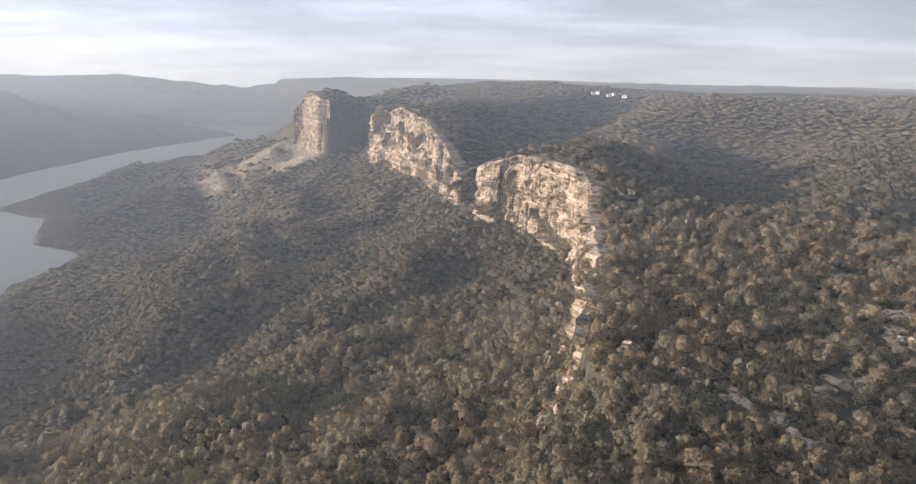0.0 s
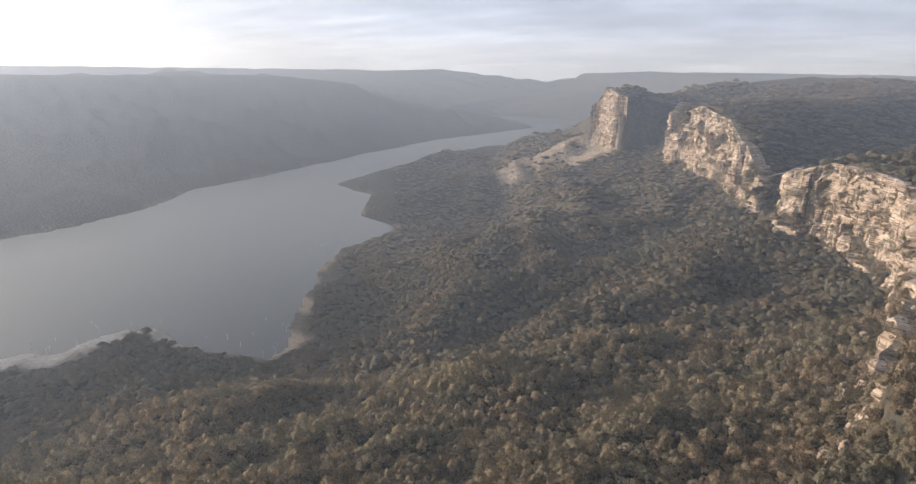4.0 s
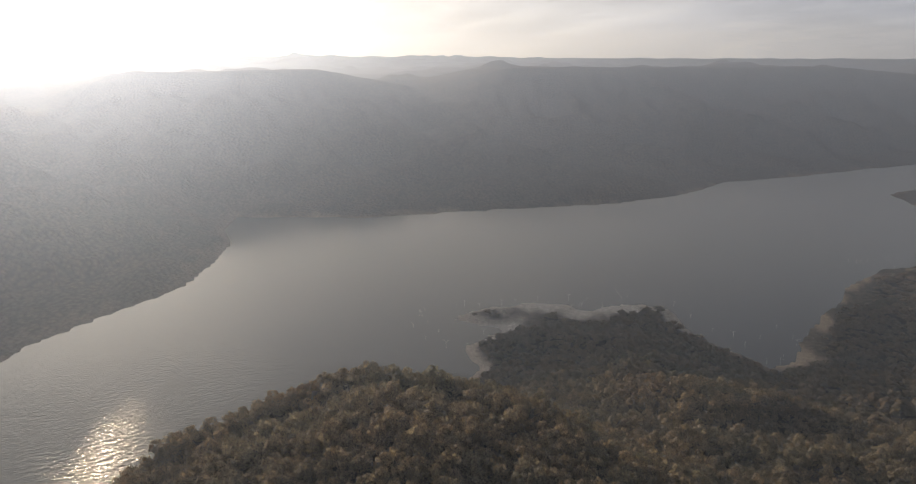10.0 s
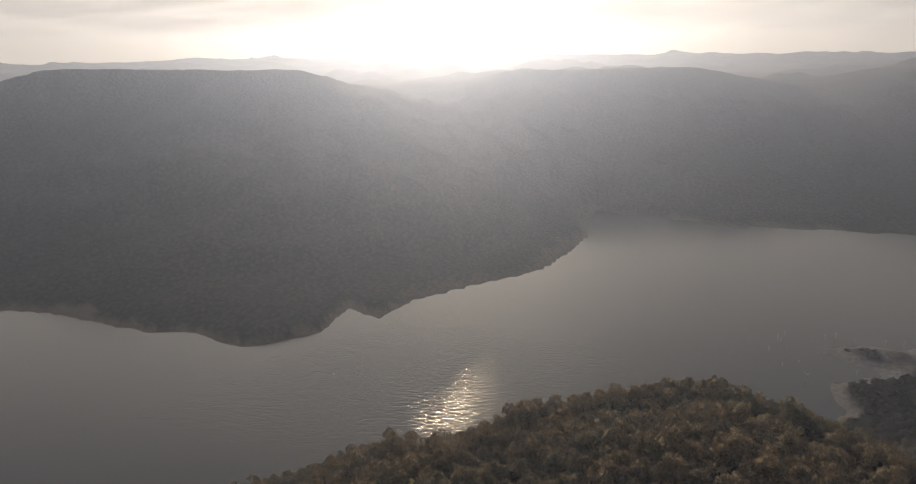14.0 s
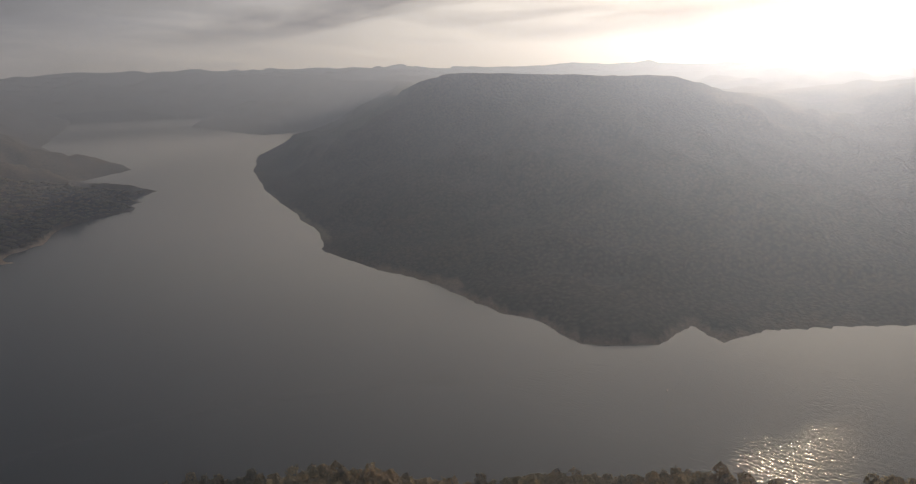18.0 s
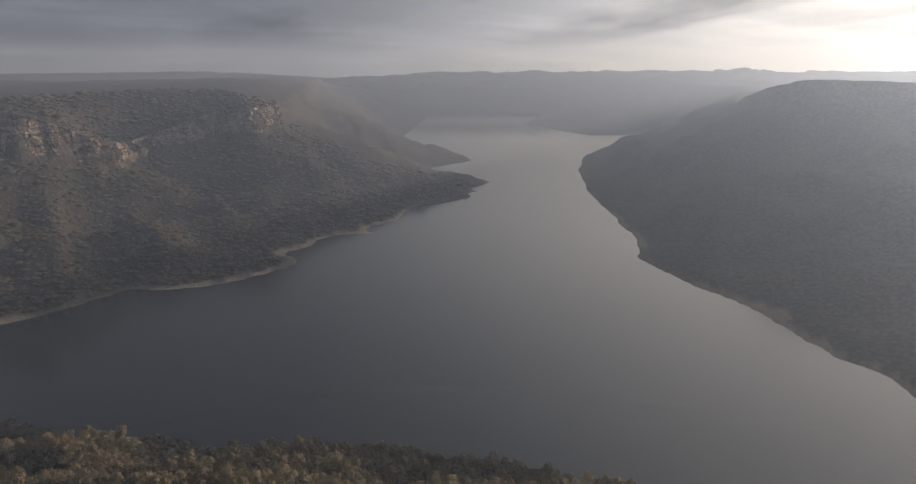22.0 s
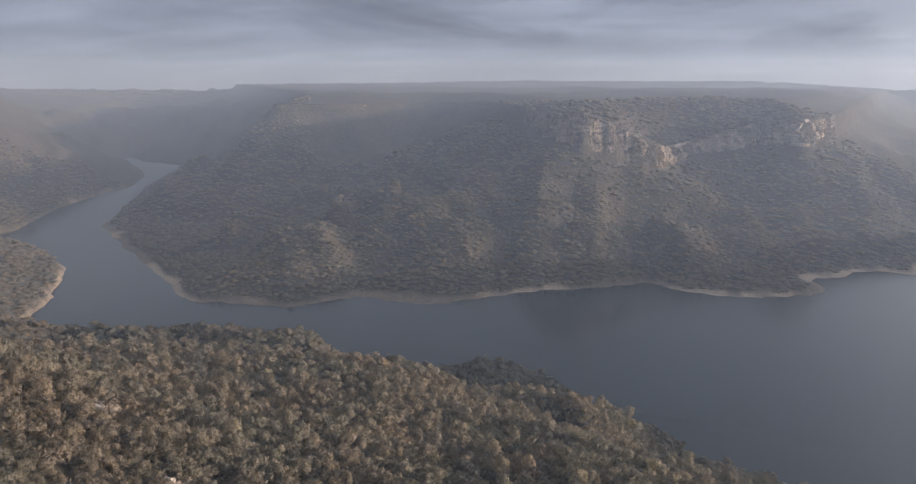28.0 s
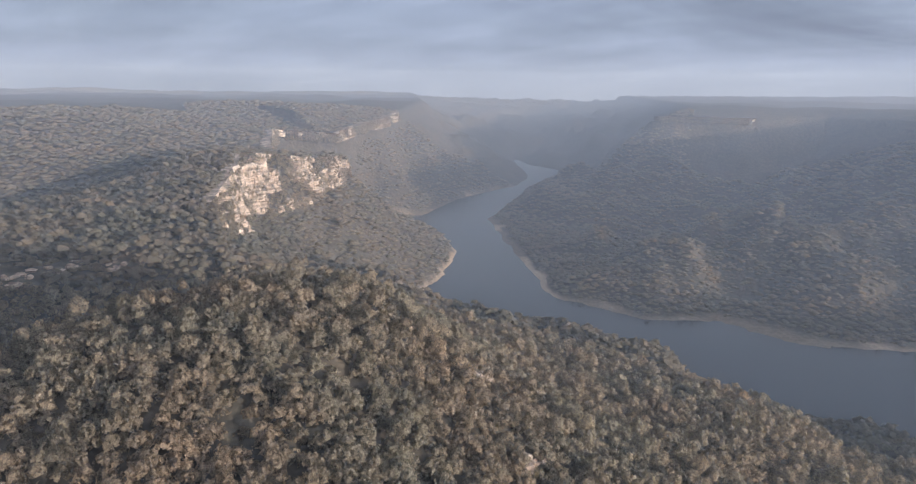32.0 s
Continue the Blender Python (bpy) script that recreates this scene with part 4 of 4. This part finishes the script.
def scattered(spacing, r0, r1, seed):
    """Jittered places on dry land between two distances from the hub, in units."""
    g = np.random.default_rng(seed)
    n = int(2 * r1 / spacing)
    ix, iy = np.meshgrid(np.arange(n), np.arange(n))
    x = HUB[0] - r1 + (ix.ravel() + g.uniform(-0.1, 1.1, ix.size)) * spacing
    y = HUB[1] - r1 + (iy.ravel() + g.uniform(-0.1, 1.1, ix.size)) * spacing
    r = np.hypot(x - HUB[0], y - HUB[1])
    az = np.degrees(np.arctan2(-(x - HUB[0]), y - HUB[1])) % 360
    ok = (r > r0) & (r < r1) & ((az < 263) | (az > 322))
    x, y, r = x[ok], y[ok], r[ok]
    h, shore, rim, wet = land(x, y)
    hx, _, _, _ = land(x + 0.006, y)
    hy, _, _, _ = land(x, y + 0.006)
    steep = np.hypot(hx - h, hy - h) / 0.006
    thin_out = g.uniform(0, 1, len(x))
    ok = ~wet & (h > 0.0100 + 0.004 * fbm(x * 15, y * 15, 5, 3) + 0.009 * np.exp(-((x + 2.28) ** 2 + (y - 1.2) ** 2) / 0.15)) & (steep < 3.6) & (scar_at(x, y) < thin_out * 0.6 + 0.05)
    ok &= shore > 0.055 * np.clip(1.4 * np.exp(-((x + 2.15) ** 2 + (y - 1.3) ** 2) / 0.3), 0, 1)
    for ox, oy, rad in BARE:
        ok &= np.hypot(x - ox, y - oy) > rad * (0.6 + 0.6 * thin_out)
    return x[ok], y[ok], h[ok], r[ok]


BARE = [(0.335, 0.745, 0.030), (0.350, 0.710, 0.030), (0.365, 0.672, 0.030), (0.382, 0.640, 0.028), (0.462, 0.760, 0.030), (0.474, 0.712, 0.028), (0.49, 0.79, 0.026),
        (0.623, 0.895, 0.036), (0.64, 0.93, 0.030), (0.612, 1.045, 0.034), (0.70, 1.16, 0.036), (0.67, 0.99, 0.03), (0.24, 0.876, 0.022), (0.175, 1.10, 0.030), (0.16, 0.97, 0.022), (0.135, 0.885, 0.020),
        (1.90, -0.42, 0.045), (1.93, -0.51, 0.045), (1.905, -0.62, 0.035), (1.96, -0.36, 0.04), (0.81, -0.80, 0.026), (0.66, -0.74, 0.026), (0.60, -0.66, 0.022)]


def plant(places, width, models, seed, wide=0.25, stature=1.0):
    """All the trees of a stretch in one mesh: places in units, crown width in metres."""
    g = np.random.default_rng(seed)
    x, y, h = places
    pick = g.integers(0, len(models), len(x))
    turn, size = g.uniform(0, 6.28, len(x)), width * np.clip(g.normal(1, wide, len(x)), 0.55, 1.7)
    tall = g.uniform(0.9, 1.45, len(x)) * stature
    tint = g.uniform(0, 1, len(x))
    V, F, C, base = [], [], [], 0
    for k, (mv, mf) in enumerate(models):
        at = np.nonzero(pick == k)[0]
        if len(at) == 0:
            continue
        c, s_ = np.cos(turn[at])[:, None] * size[at][:, None], np.sin(turn[at])[:, None] * size[at][:, None]
        vx = mv[None, :, 0] * c - mv[None, :, 1] * s_ + x[at][:, None] * U
        vy = mv[None, :, 0] * s_ + mv[None, :, 1] * c + y[at][:, None] * U
        vz = mv[None, :, 2] * (size[at] * tall[at])[:, None] + (h[at][:, None] - 0.008) * U
        V.append(np.stack([vx, vy, vz], -1).reshape(-1, 3))
        F.append((mf[None] + (np.arange(len(at)) * len(mv))[:, None, None] + base).reshape(-1, 3))
        col = np.ones((len(at), len(mv), 4))
        col[:, :, 0] = tint[at][:, None]
        C.append(col.reshape(-1, 4))
        base += len(at) * len(mv)
    return np.concatenate(V), np.concatenate(F), np.concatenate(C)


near_crowns, near_trunks = [], []
for k in range(16):
    v, f, spots = crown_of(8, 36, 4, 0.46)
    near_crowns.append((v, f))
    near_trunks.append(trunk_of([(1.2 * a, 1.2 * b, c * 1.08) for a, b, c in spots], 3))
next_crowns = [crown_of(6, 14, 4, 0.42)[:2] for k in range(14)]
mid_crowns = [crown_of(2, 4, 4, 0.36)[:2] for k in range(12)]
far_crowns = [crown_of(1, 3, 4, 0.45)[:2] for k in range(10)]
nx_, ny_, nh_, nr_ = scattered(4.7 / U, 0.44, 0.92, 101)
naz_ = np.degrees(np.arctan2(-(nx_ - HUB[0]), ny_ - HUB[1])) % 360
chosen = (nr_ > 0.60) & (nr_ < 0.68) & (naz_ > 205) & (naz_ < 240)
SINGLE = np.nonzero(chosen)[0][:200]
REST = np.setdiff1d(np.arange(len(nx_)), SINGLE)
close = REST[nr_[REST] < 0.66]
beyond = REST[nr_[REST] >= 0.66]
v, f, c = plant((nx_[close], ny_[close], nh_[close]), 7.6, near_crowns, 11, 0.3)
forest_near = tagged(new("forest_near", mesh_from("forest_near", v, f, LEAF, True, c)), "dense olive-green eucalypt forest on the near slopes", "forest", kind="stuff")
v, f, c = plant((nx_[close], ny_[close], nh_[close]), 7.6, near_trunks, 11, 0.3)
tagged(new("forest_trunks", mesh_from("forest_trunks", v, f, BARK, False, c)), "pale eucalypt trunks and limbs among the foliage", "tree trunks", kind="stuff")
v, f, c = plant((nx_[beyond], ny_[beyond], nh_[beyond]), 7.0, next_crowns, 12, 0.3)
tagged(new("forest_beyond", mesh_from("forest_beyond", v, f, LEAF, True, c)), "grey-green eucalypt crowns crowding the slopes and the ridge", "forest", kind="stuff")
x_, y_, h_, r_ = scattered(4.4 / U, 0.92, 1.8, 103)
v, f, c = plant((x_, y_, h_), 7.2, mid_crowns, 13, 0.3, 0.90)
tagged(new("forest_middle", mesh_from("forest_middle", v, f, LEAF, True, c)), "dense eucalypt forest covering the slopes above the lake", "forest", kind="stuff")
x_, y_, h_, r_ = scattered(5.8 / U, 1.8, 3.2, 104)
az_ = np.degrees(np.arctan2(-(x_ - HUB[0]), y_ - HUB[1])) % 360
keep_ = (az_ < 60) | (az_ > 165) | ((y_ > 0.4) & (x_ > -2.6))
x_, y_, h_ = x_[keep_], y_[keep_], h_[keep_]
v, f, c = plant((x_, y_, h_), 9.6, far_crowns, 15, 0.28, 0.60)
tagged(new("forest_slopes", mesh_from("forest_slopes", v, f, CANOPY, True, c)), "eucalypt forest on the lower slopes and across the river arm", "forest", kind="stuff")
far_blobs = [crown_of(1, 0, 0)[:2] for k in range(10)]
x_, y_, h_, r_ = scattered(8.4 / U, 3.2, 4.6, 105)
az_ = np.degrees(np.arctan2(-(x_ - HUB[0]), y_ - HUB[1])) % 360
bare_ = (az_ > 35) & (az_ < 150)
x_, y_, h_ = x_[~bare_], y_[~bare_], h_[~bare_]
v, f, c = plant((x_, y_, h_ - 0.003), 13.2, far_blobs, 17, 0.28, 0.44)
tagged(new("forest_far", mesh_from("forest_far", v, f, CANOPY, True, c)), "hazy forest on distant hillsides", "forest", kind="stuff")
x_, y_, h_, r_ = scattered(10.5 / U, 4.6, 7.6, 107)
az_ = np.degrees(np.arctan2(-(x_ - HUB[0]), y_ - HUB[1])) % 360
_, _, rim_, _ = land(x_, y_)
keep_ = ((r_ < 6.3) | ((az_ > 210) & (az_ < 250))) & (((az_ > 152) & (az_ < 262)) | (az_ < 30) | (az_ > 322)) & ((rim_ > 0.035) | (rim_ < -0.07)) & (np.hypot(x_ - 1.1, y_ - 5.13) > 0.2)
v, f, c = plant((x_[keep_], y_[keep_], h_[keep_] - 0.004), 16.5, far_blobs, 23, 0.28, 0.40)
tagged(new("forest_distant", mesh_from("forest_distant", v, f, CANOPY, True, c)), "blue-grey forest on the far plateau and its slopes", "forest", kind="stuff")
bush_crowns = [crown_of(2, 0, 0)[:2] for k in range(8)]
ledge = np.concatenate(LEDGES)
v, f, c = plant((ledge[:, 0], ledge[:, 1], ledge[:, 2]), 5.6, bush_crowns, 19, 0.35, 0.75)
tagged(new("cliff_shrubs", mesh_from("cliff_shrubs", v, f, LEAF, True, c)), "grey-green shrubs clinging to the cliff ledges", "shrubs", kind="stuff")


# ---- single trees and small things ----
def part(name, v, f, mat, parent, label="", smooth_faces=False):
    ob = new(name, mesh_from(name, v, f, mat, smooth_faces, np.concatenate([np.full((len(v), 1), 0.5), np.ones((len(v), 3))], 1)))
    ob.parent = parent
    return tagged(ob, label) if label else ob


def height(x, y):
    """Ground height in metres at a place in units."""
    return float(land(np.array([x]), np.array([y]))[0][0]) * U


def eucalypt(k):
    ob = new("eucalypt_tree")
    v, f, spots = crown_of(9, 60, 5, 0.45)
    tv, tf = trunk_of(spots, 0, 6)
    part("trunk", tv * 8.4, tf, BARK, ob)
    fork = np.array((0.0, 0.0, 0.36))
    for p in spots[:4]:
        lv, lf = stick(fork * 8.4, (np.array(p) + (0, 0, 0.06)) * 8.4, 0.2, 0.09, 4)
        part("limb", lv, lf, BARK, ob)
    part("crown", v * 8.4, f, LEAF, ob, smooth_faces=True)
    return tagged(ob, "olive-green eucalypt tree with a clumpy crown and pale limbs", "tree", "eucalypts on the near ridge")


kinds = [eucalypt(k) for k in range(6)]
g = np.random.default_rng(29)
for n, i in enumerate(SINGLE):
    at = (nx_[i] * U, ny_[i] * U, nh_[i] * U)
    size = float(np.clip(g.normal(1.0, 0.2), 0.6, 1.5))
    m = pose(*at, 0, 0, float(g.uniform(0, 360)))
    if n < len(kinds):
        ob = kinds[n]
        ob.matrix_basis = m
    else:
        ob = copy_thing(kinds[n % len(kinds)], m)
    ob.scale = (size, size, size * float(g.uniform(0.85, 1.15)))

DEAD, dn, dl, db = material("silver_dead_wood", 0.85, 0.2)
dl.new(ramp(dn, dl, tex_noise(dn, dl, 2.0, 4), [(0.3, (0.16, 0.15, 0.14)), (0.7, (0.42, 0.40, 0.37))]), db.inputs["Base Color"])


def dead_tree(tall, limbs):
    ob = new("dead_tree")
    lean = (float(rng.uniform(-0.08, 0.08)) * tall, float(rng.uniform(-0.08, 0.08)) * tall)
    v, f = stick((0, 0, -0.8), (lean[0], lean[1], tall), 0.26, 0.07, 5)
    part("trunk", v, f, DEAD, ob)
    for k in range(limbs):
        t, w = rng.uniform(0.4, 0.9), rng.uniform(0, 6.28)
        a = np.array((lean[0] * t, lean[1] * t, tall * t))
        reach = tall * rng.uniform(0.22, 0.4)
        b = a + (math.cos(w) * reach, math.sin(w) * reach, reach * rng.uniform(0.5, 1.0))
        v, f = stick(a, b, 0.12, 0.03, 4)
        branch = part("branch", v, f, DEAD, ob)
        c = b + np.array((math.cos(w + 0.8), math.sin(w + 0.8), 0.5)) * reach * 0.4
        v, f = stick(a + (b - a) * 0.6, c, 0.06, 0.02, 3)
        part("twig", v, f, DEAD, branch)
    return tagged(ob, "bare grey dead tree standing in the drowned shallows", "dead tree", "drowned trees along the shore")


snags = [dead_tree(9.0, 3), dead_tree(7.0, 2), dead_tree(11.0, 4), dead_tree(6.0, 1)]
places = []
# shallows: along the spit, the coves beside it, and the next point north
for cx, cy, rx_, ry_, n in ((-2.38, 0.95, 0.10, 0.20, 16), (-2.27, 1.45, 0.08, 0.25, 18), (-1.75, 1.78, 0.25, 0.10, 16), (-2.22, 3.05, 0.12, 0.14, 14), (-2.15, 0.85, 0.1, 0.1, 8), (-1.62, 1.95, 0.1, 0.15, 8)):
    for _ in range(n):
        places.append((cx + g.normal() * rx_, cy + g.normal() * ry_))
places = np.array(places)
ph, pshore, _, pwet = land(places[:, 0], places[:, 1])
ok = (ph < 0.012) & (pshore > -0.16)
used = 0
for (x, y), h in zip(places[ok], ph[ok]):
    m = pose(x * U, y * U, max(h, -0.004) * U, 0, 0, float(g.uniform(0, 360)))
    if used < len(snags):
        ob = snags[used]
        ob.matrix_basis = m
    else:
        ob = copy_thing(snags[used % len(snags)], m)
    size = float(g.uniform(0.6, 1.1))
    ob.scale = (size, size, size)
    used += 1


def boulder(rx_, ry_, rz_, seed):
    """A weathered block of sandstone, split by a joint."""
    bm = bmesh.new()
    bmesh.ops.create_icosphere(bm, subdivisions=3, radius=1.0)
    for v in bm.verts:
        p = v.co * 1.6 + Vector((seed * 3.1, seed * 1.7, 0))
        k = 1 + 0.35 * noise.noise(p) + 0.12 * noise.noise(p * 3)
        step = round(v.co.z * 3) / 3
        v.co = Vector((v.co.x * k * rx_, v.co.y * k * ry_, (0.5 * v.co.z + 0.5 * step) * rz_ * k))
    me = bpy.data.meshes.new("rock_outcrop")
    bm.to_mesh(me)
    bm.free()
    me.materials.append(ROCK)
    return me


shapes = [boulder(5, 3.2, 1.4, 1), boulder(3.2, 2.6, 1.8, 2), boulder(7, 3.0, 1.2, 3), boulder(2.4, 2.0, 2.4, 4)]
for n, (x, y, rad) in enumerate(BARE):
    for k in range(7 if rad > 0.025 else 3):
        ox, oy = x + g.normal() * rad * 0.45, y + g.normal() * rad * 0.45
        ob = new("rock_outcrop", shapes[int(g.integers(0, 4))])
        ob.matrix_basis = pose(ox * U, oy * U, height(ox, oy) + 0.2, 0, 0, float(g.uniform(0, 180)))
        tagged(ob, "weathered tan sandstone ledge breaking through the forest", "rock", "sandstone ledges on the plateau")

# pale crags that break through the trees along the near rim
CRAGS = [(0.19, 1.108, 1.0), (0.213, 1.129, 0.8), (0.165, 1.115, 0.9), (0.195, 1.06, 0.7), (0.175, 0.985, 0.75), (0.148, 0.886, 0.6), (0.124, 0.885, 0.5),
         (0.239, 0.876, 0.6), (0.261, 1.206, 0.9), (0.255, 1.24, 0.7), (0.226, 1.41, 0.8)]
crag_shapes = [boulder(4.5, 4.0, 6.5, 5), boulder(6.0, 3.6, 5.0, 6), boulder(3.6, 3.4, 7.5, 7)]
for n, (x, y, size) in enumerate(CRAGS):
    ob = new("rock_outcrop", crag_shapes[n % 3])
    ob.matrix_basis = pose(x * U, y * U, height(x, y) + 2.5 * size, 0, 0, 70 + 25 * (n % 4))
    ob.scale = (size, size, size)
    tagged(ob, "pale sandstone crag standing out of the trees on the rim", "rock", "sandstone crags along the rim")

# ---- houses on the plateau ----
PAINT, hn, hl, hb = material("white_wall_paint", 0.7, 0.3)
hl.new(ramp(hn, hl, tex_noise(hn, hl, 0.8, 3), [(0.3, (0.66, 0.65, 0.62)), (0.7, (0.80, 0.79, 0.76))]), hb.inputs["Base Color"])
IRON, in_, il, ib = material("pale_roof_iron", 0.5, 0.5)
il.new(ramp(in_, il, tex_noise(in_, il, 0.6, 3), [(0.3, (0.42, 0.43, 0.45)), (0.7, (0.62, 0.62, 0.63))]), ib.inputs["Base Color"])
PANE, _, _, pb = material("dark_window", 0.1, 0.5)
pb.inputs["Base Color"].default_value = (0.03, 0.035, 0.04, 1)


def box(x0, y0, z0, x1, y1, z1):
    v = np.array([(x, y, z) for z in (z0, z1) for y in (y0, y1) for x in (x0, x1)], float)
    return v, np.array([(0, 2, 3, 1), (4, 5, 7, 6), (0, 1, 5, 4), (2, 6, 7, 3), (0, 4, 6, 2), (1, 3, 7, 5)])


def house(length, depth, high):
    ob = new("house")
    v, f = box(-length / 2, -depth / 2, -3, length / 2, depth / 2, high)
    wall = part("wall", v, f, PAINT, ob)
    e = 0.6
    v = np.array([(-length / 2 - e, -depth / 2 - e, high), (length / 2 + e, -depth / 2 - e, high), (length / 2 + e, depth / 2 + e, high), (-length / 2 - e, depth / 2 + e, high),
                  (-length / 2 + 1.5, 0, high + depth * 0.32), (length / 2 - 1.5, 0, high + depth * 0.32)])
    me = bpy.data.meshes.new("roof")
    me.from_pydata([tuple(p) for p in v], [], [(0, 1, 5, 4), (2, 3, 4, 5), (1, 2, 5), (3, 0, 4), (0, 3, 2, 1)])
    me.materials.append(IRON)
    roof = new("roof", me)
    roof.parent = ob
    for k in range(int(length // 4)):
        x = -length / 2 + 2 + k * 4
        v, f = box(x - 0.7, -depth / 2 - 0.05, 0.9, x + 0.7, -depth / 2 + 0.05, 2.2)
        part("window", v, f, PANE, wall)
    return tagged(ob, "small white house with a pale roof on the wooded plateau", "house", "houses on the plateau")


for x, y, turn, length in ((0.985, 5.14, 15, 14), (1.03, 5.20, -20, 18), (1.10, 5.12, 8, 22), (1.15, 5.19, 30, 14), (1.21, 5.10, -5, 20)):
    ob = house(length * 0.52, 6.0, 3.4)
    ob.matrix_basis = pose(x * U, y * U, height(x, y) + 2.5, 0, 0, turn)

# ---- small boat on the lake ----
HULL, _, _, ub = material("dull_red_hull_paint", 0.5, 0.4)
ub.inputs["Base Color"].default_value = (0.16, 0.04, 0.035, 1)
boat = tagged(new("small_boat"), "small dark red boat lying on open water", "boat")
boat.matrix_basis = pose(-1.962 * U, -0.861 * U, 0.0, 0, 0, 35)
me = bpy.data.meshes.new("hull")
me.from_pydata([(-2, -0.7, 0.6), (1.2, -0.75, 0.6), (2.4, 0, 0.8), (1.2, 0.75, 0.6), (-2, 0.7, 0.6), (-1.9, -0.45, -0.25), (1.0, -0.4, -0.25), (1.9, 0, -0.1), (1.0, 0.4, -0.25), (-1.9, 0.45, -0.25)], [],
               [(0, 1, 6, 5), (1, 2, 7, 6), (2, 3, 8, 7), (3, 4, 9, 8), (4, 0, 5, 9), (5, 6, 7, 8, 9)])
me.materials.append(HULL)
hull = new("hull", me)
hull.parent = boat
for x in (-1.2, 0.3):
    v, f = box(x - 0.18, -0.62, 0.25, x + 0.18, 0.62, 0.33)
    part("seat", v, f, PAINT, boat)
v, f = box(-2.25, -0.2, -0.1, -1.95, 0.2, 1.0)
part("outboard_motor", v, f, PANE, boat)
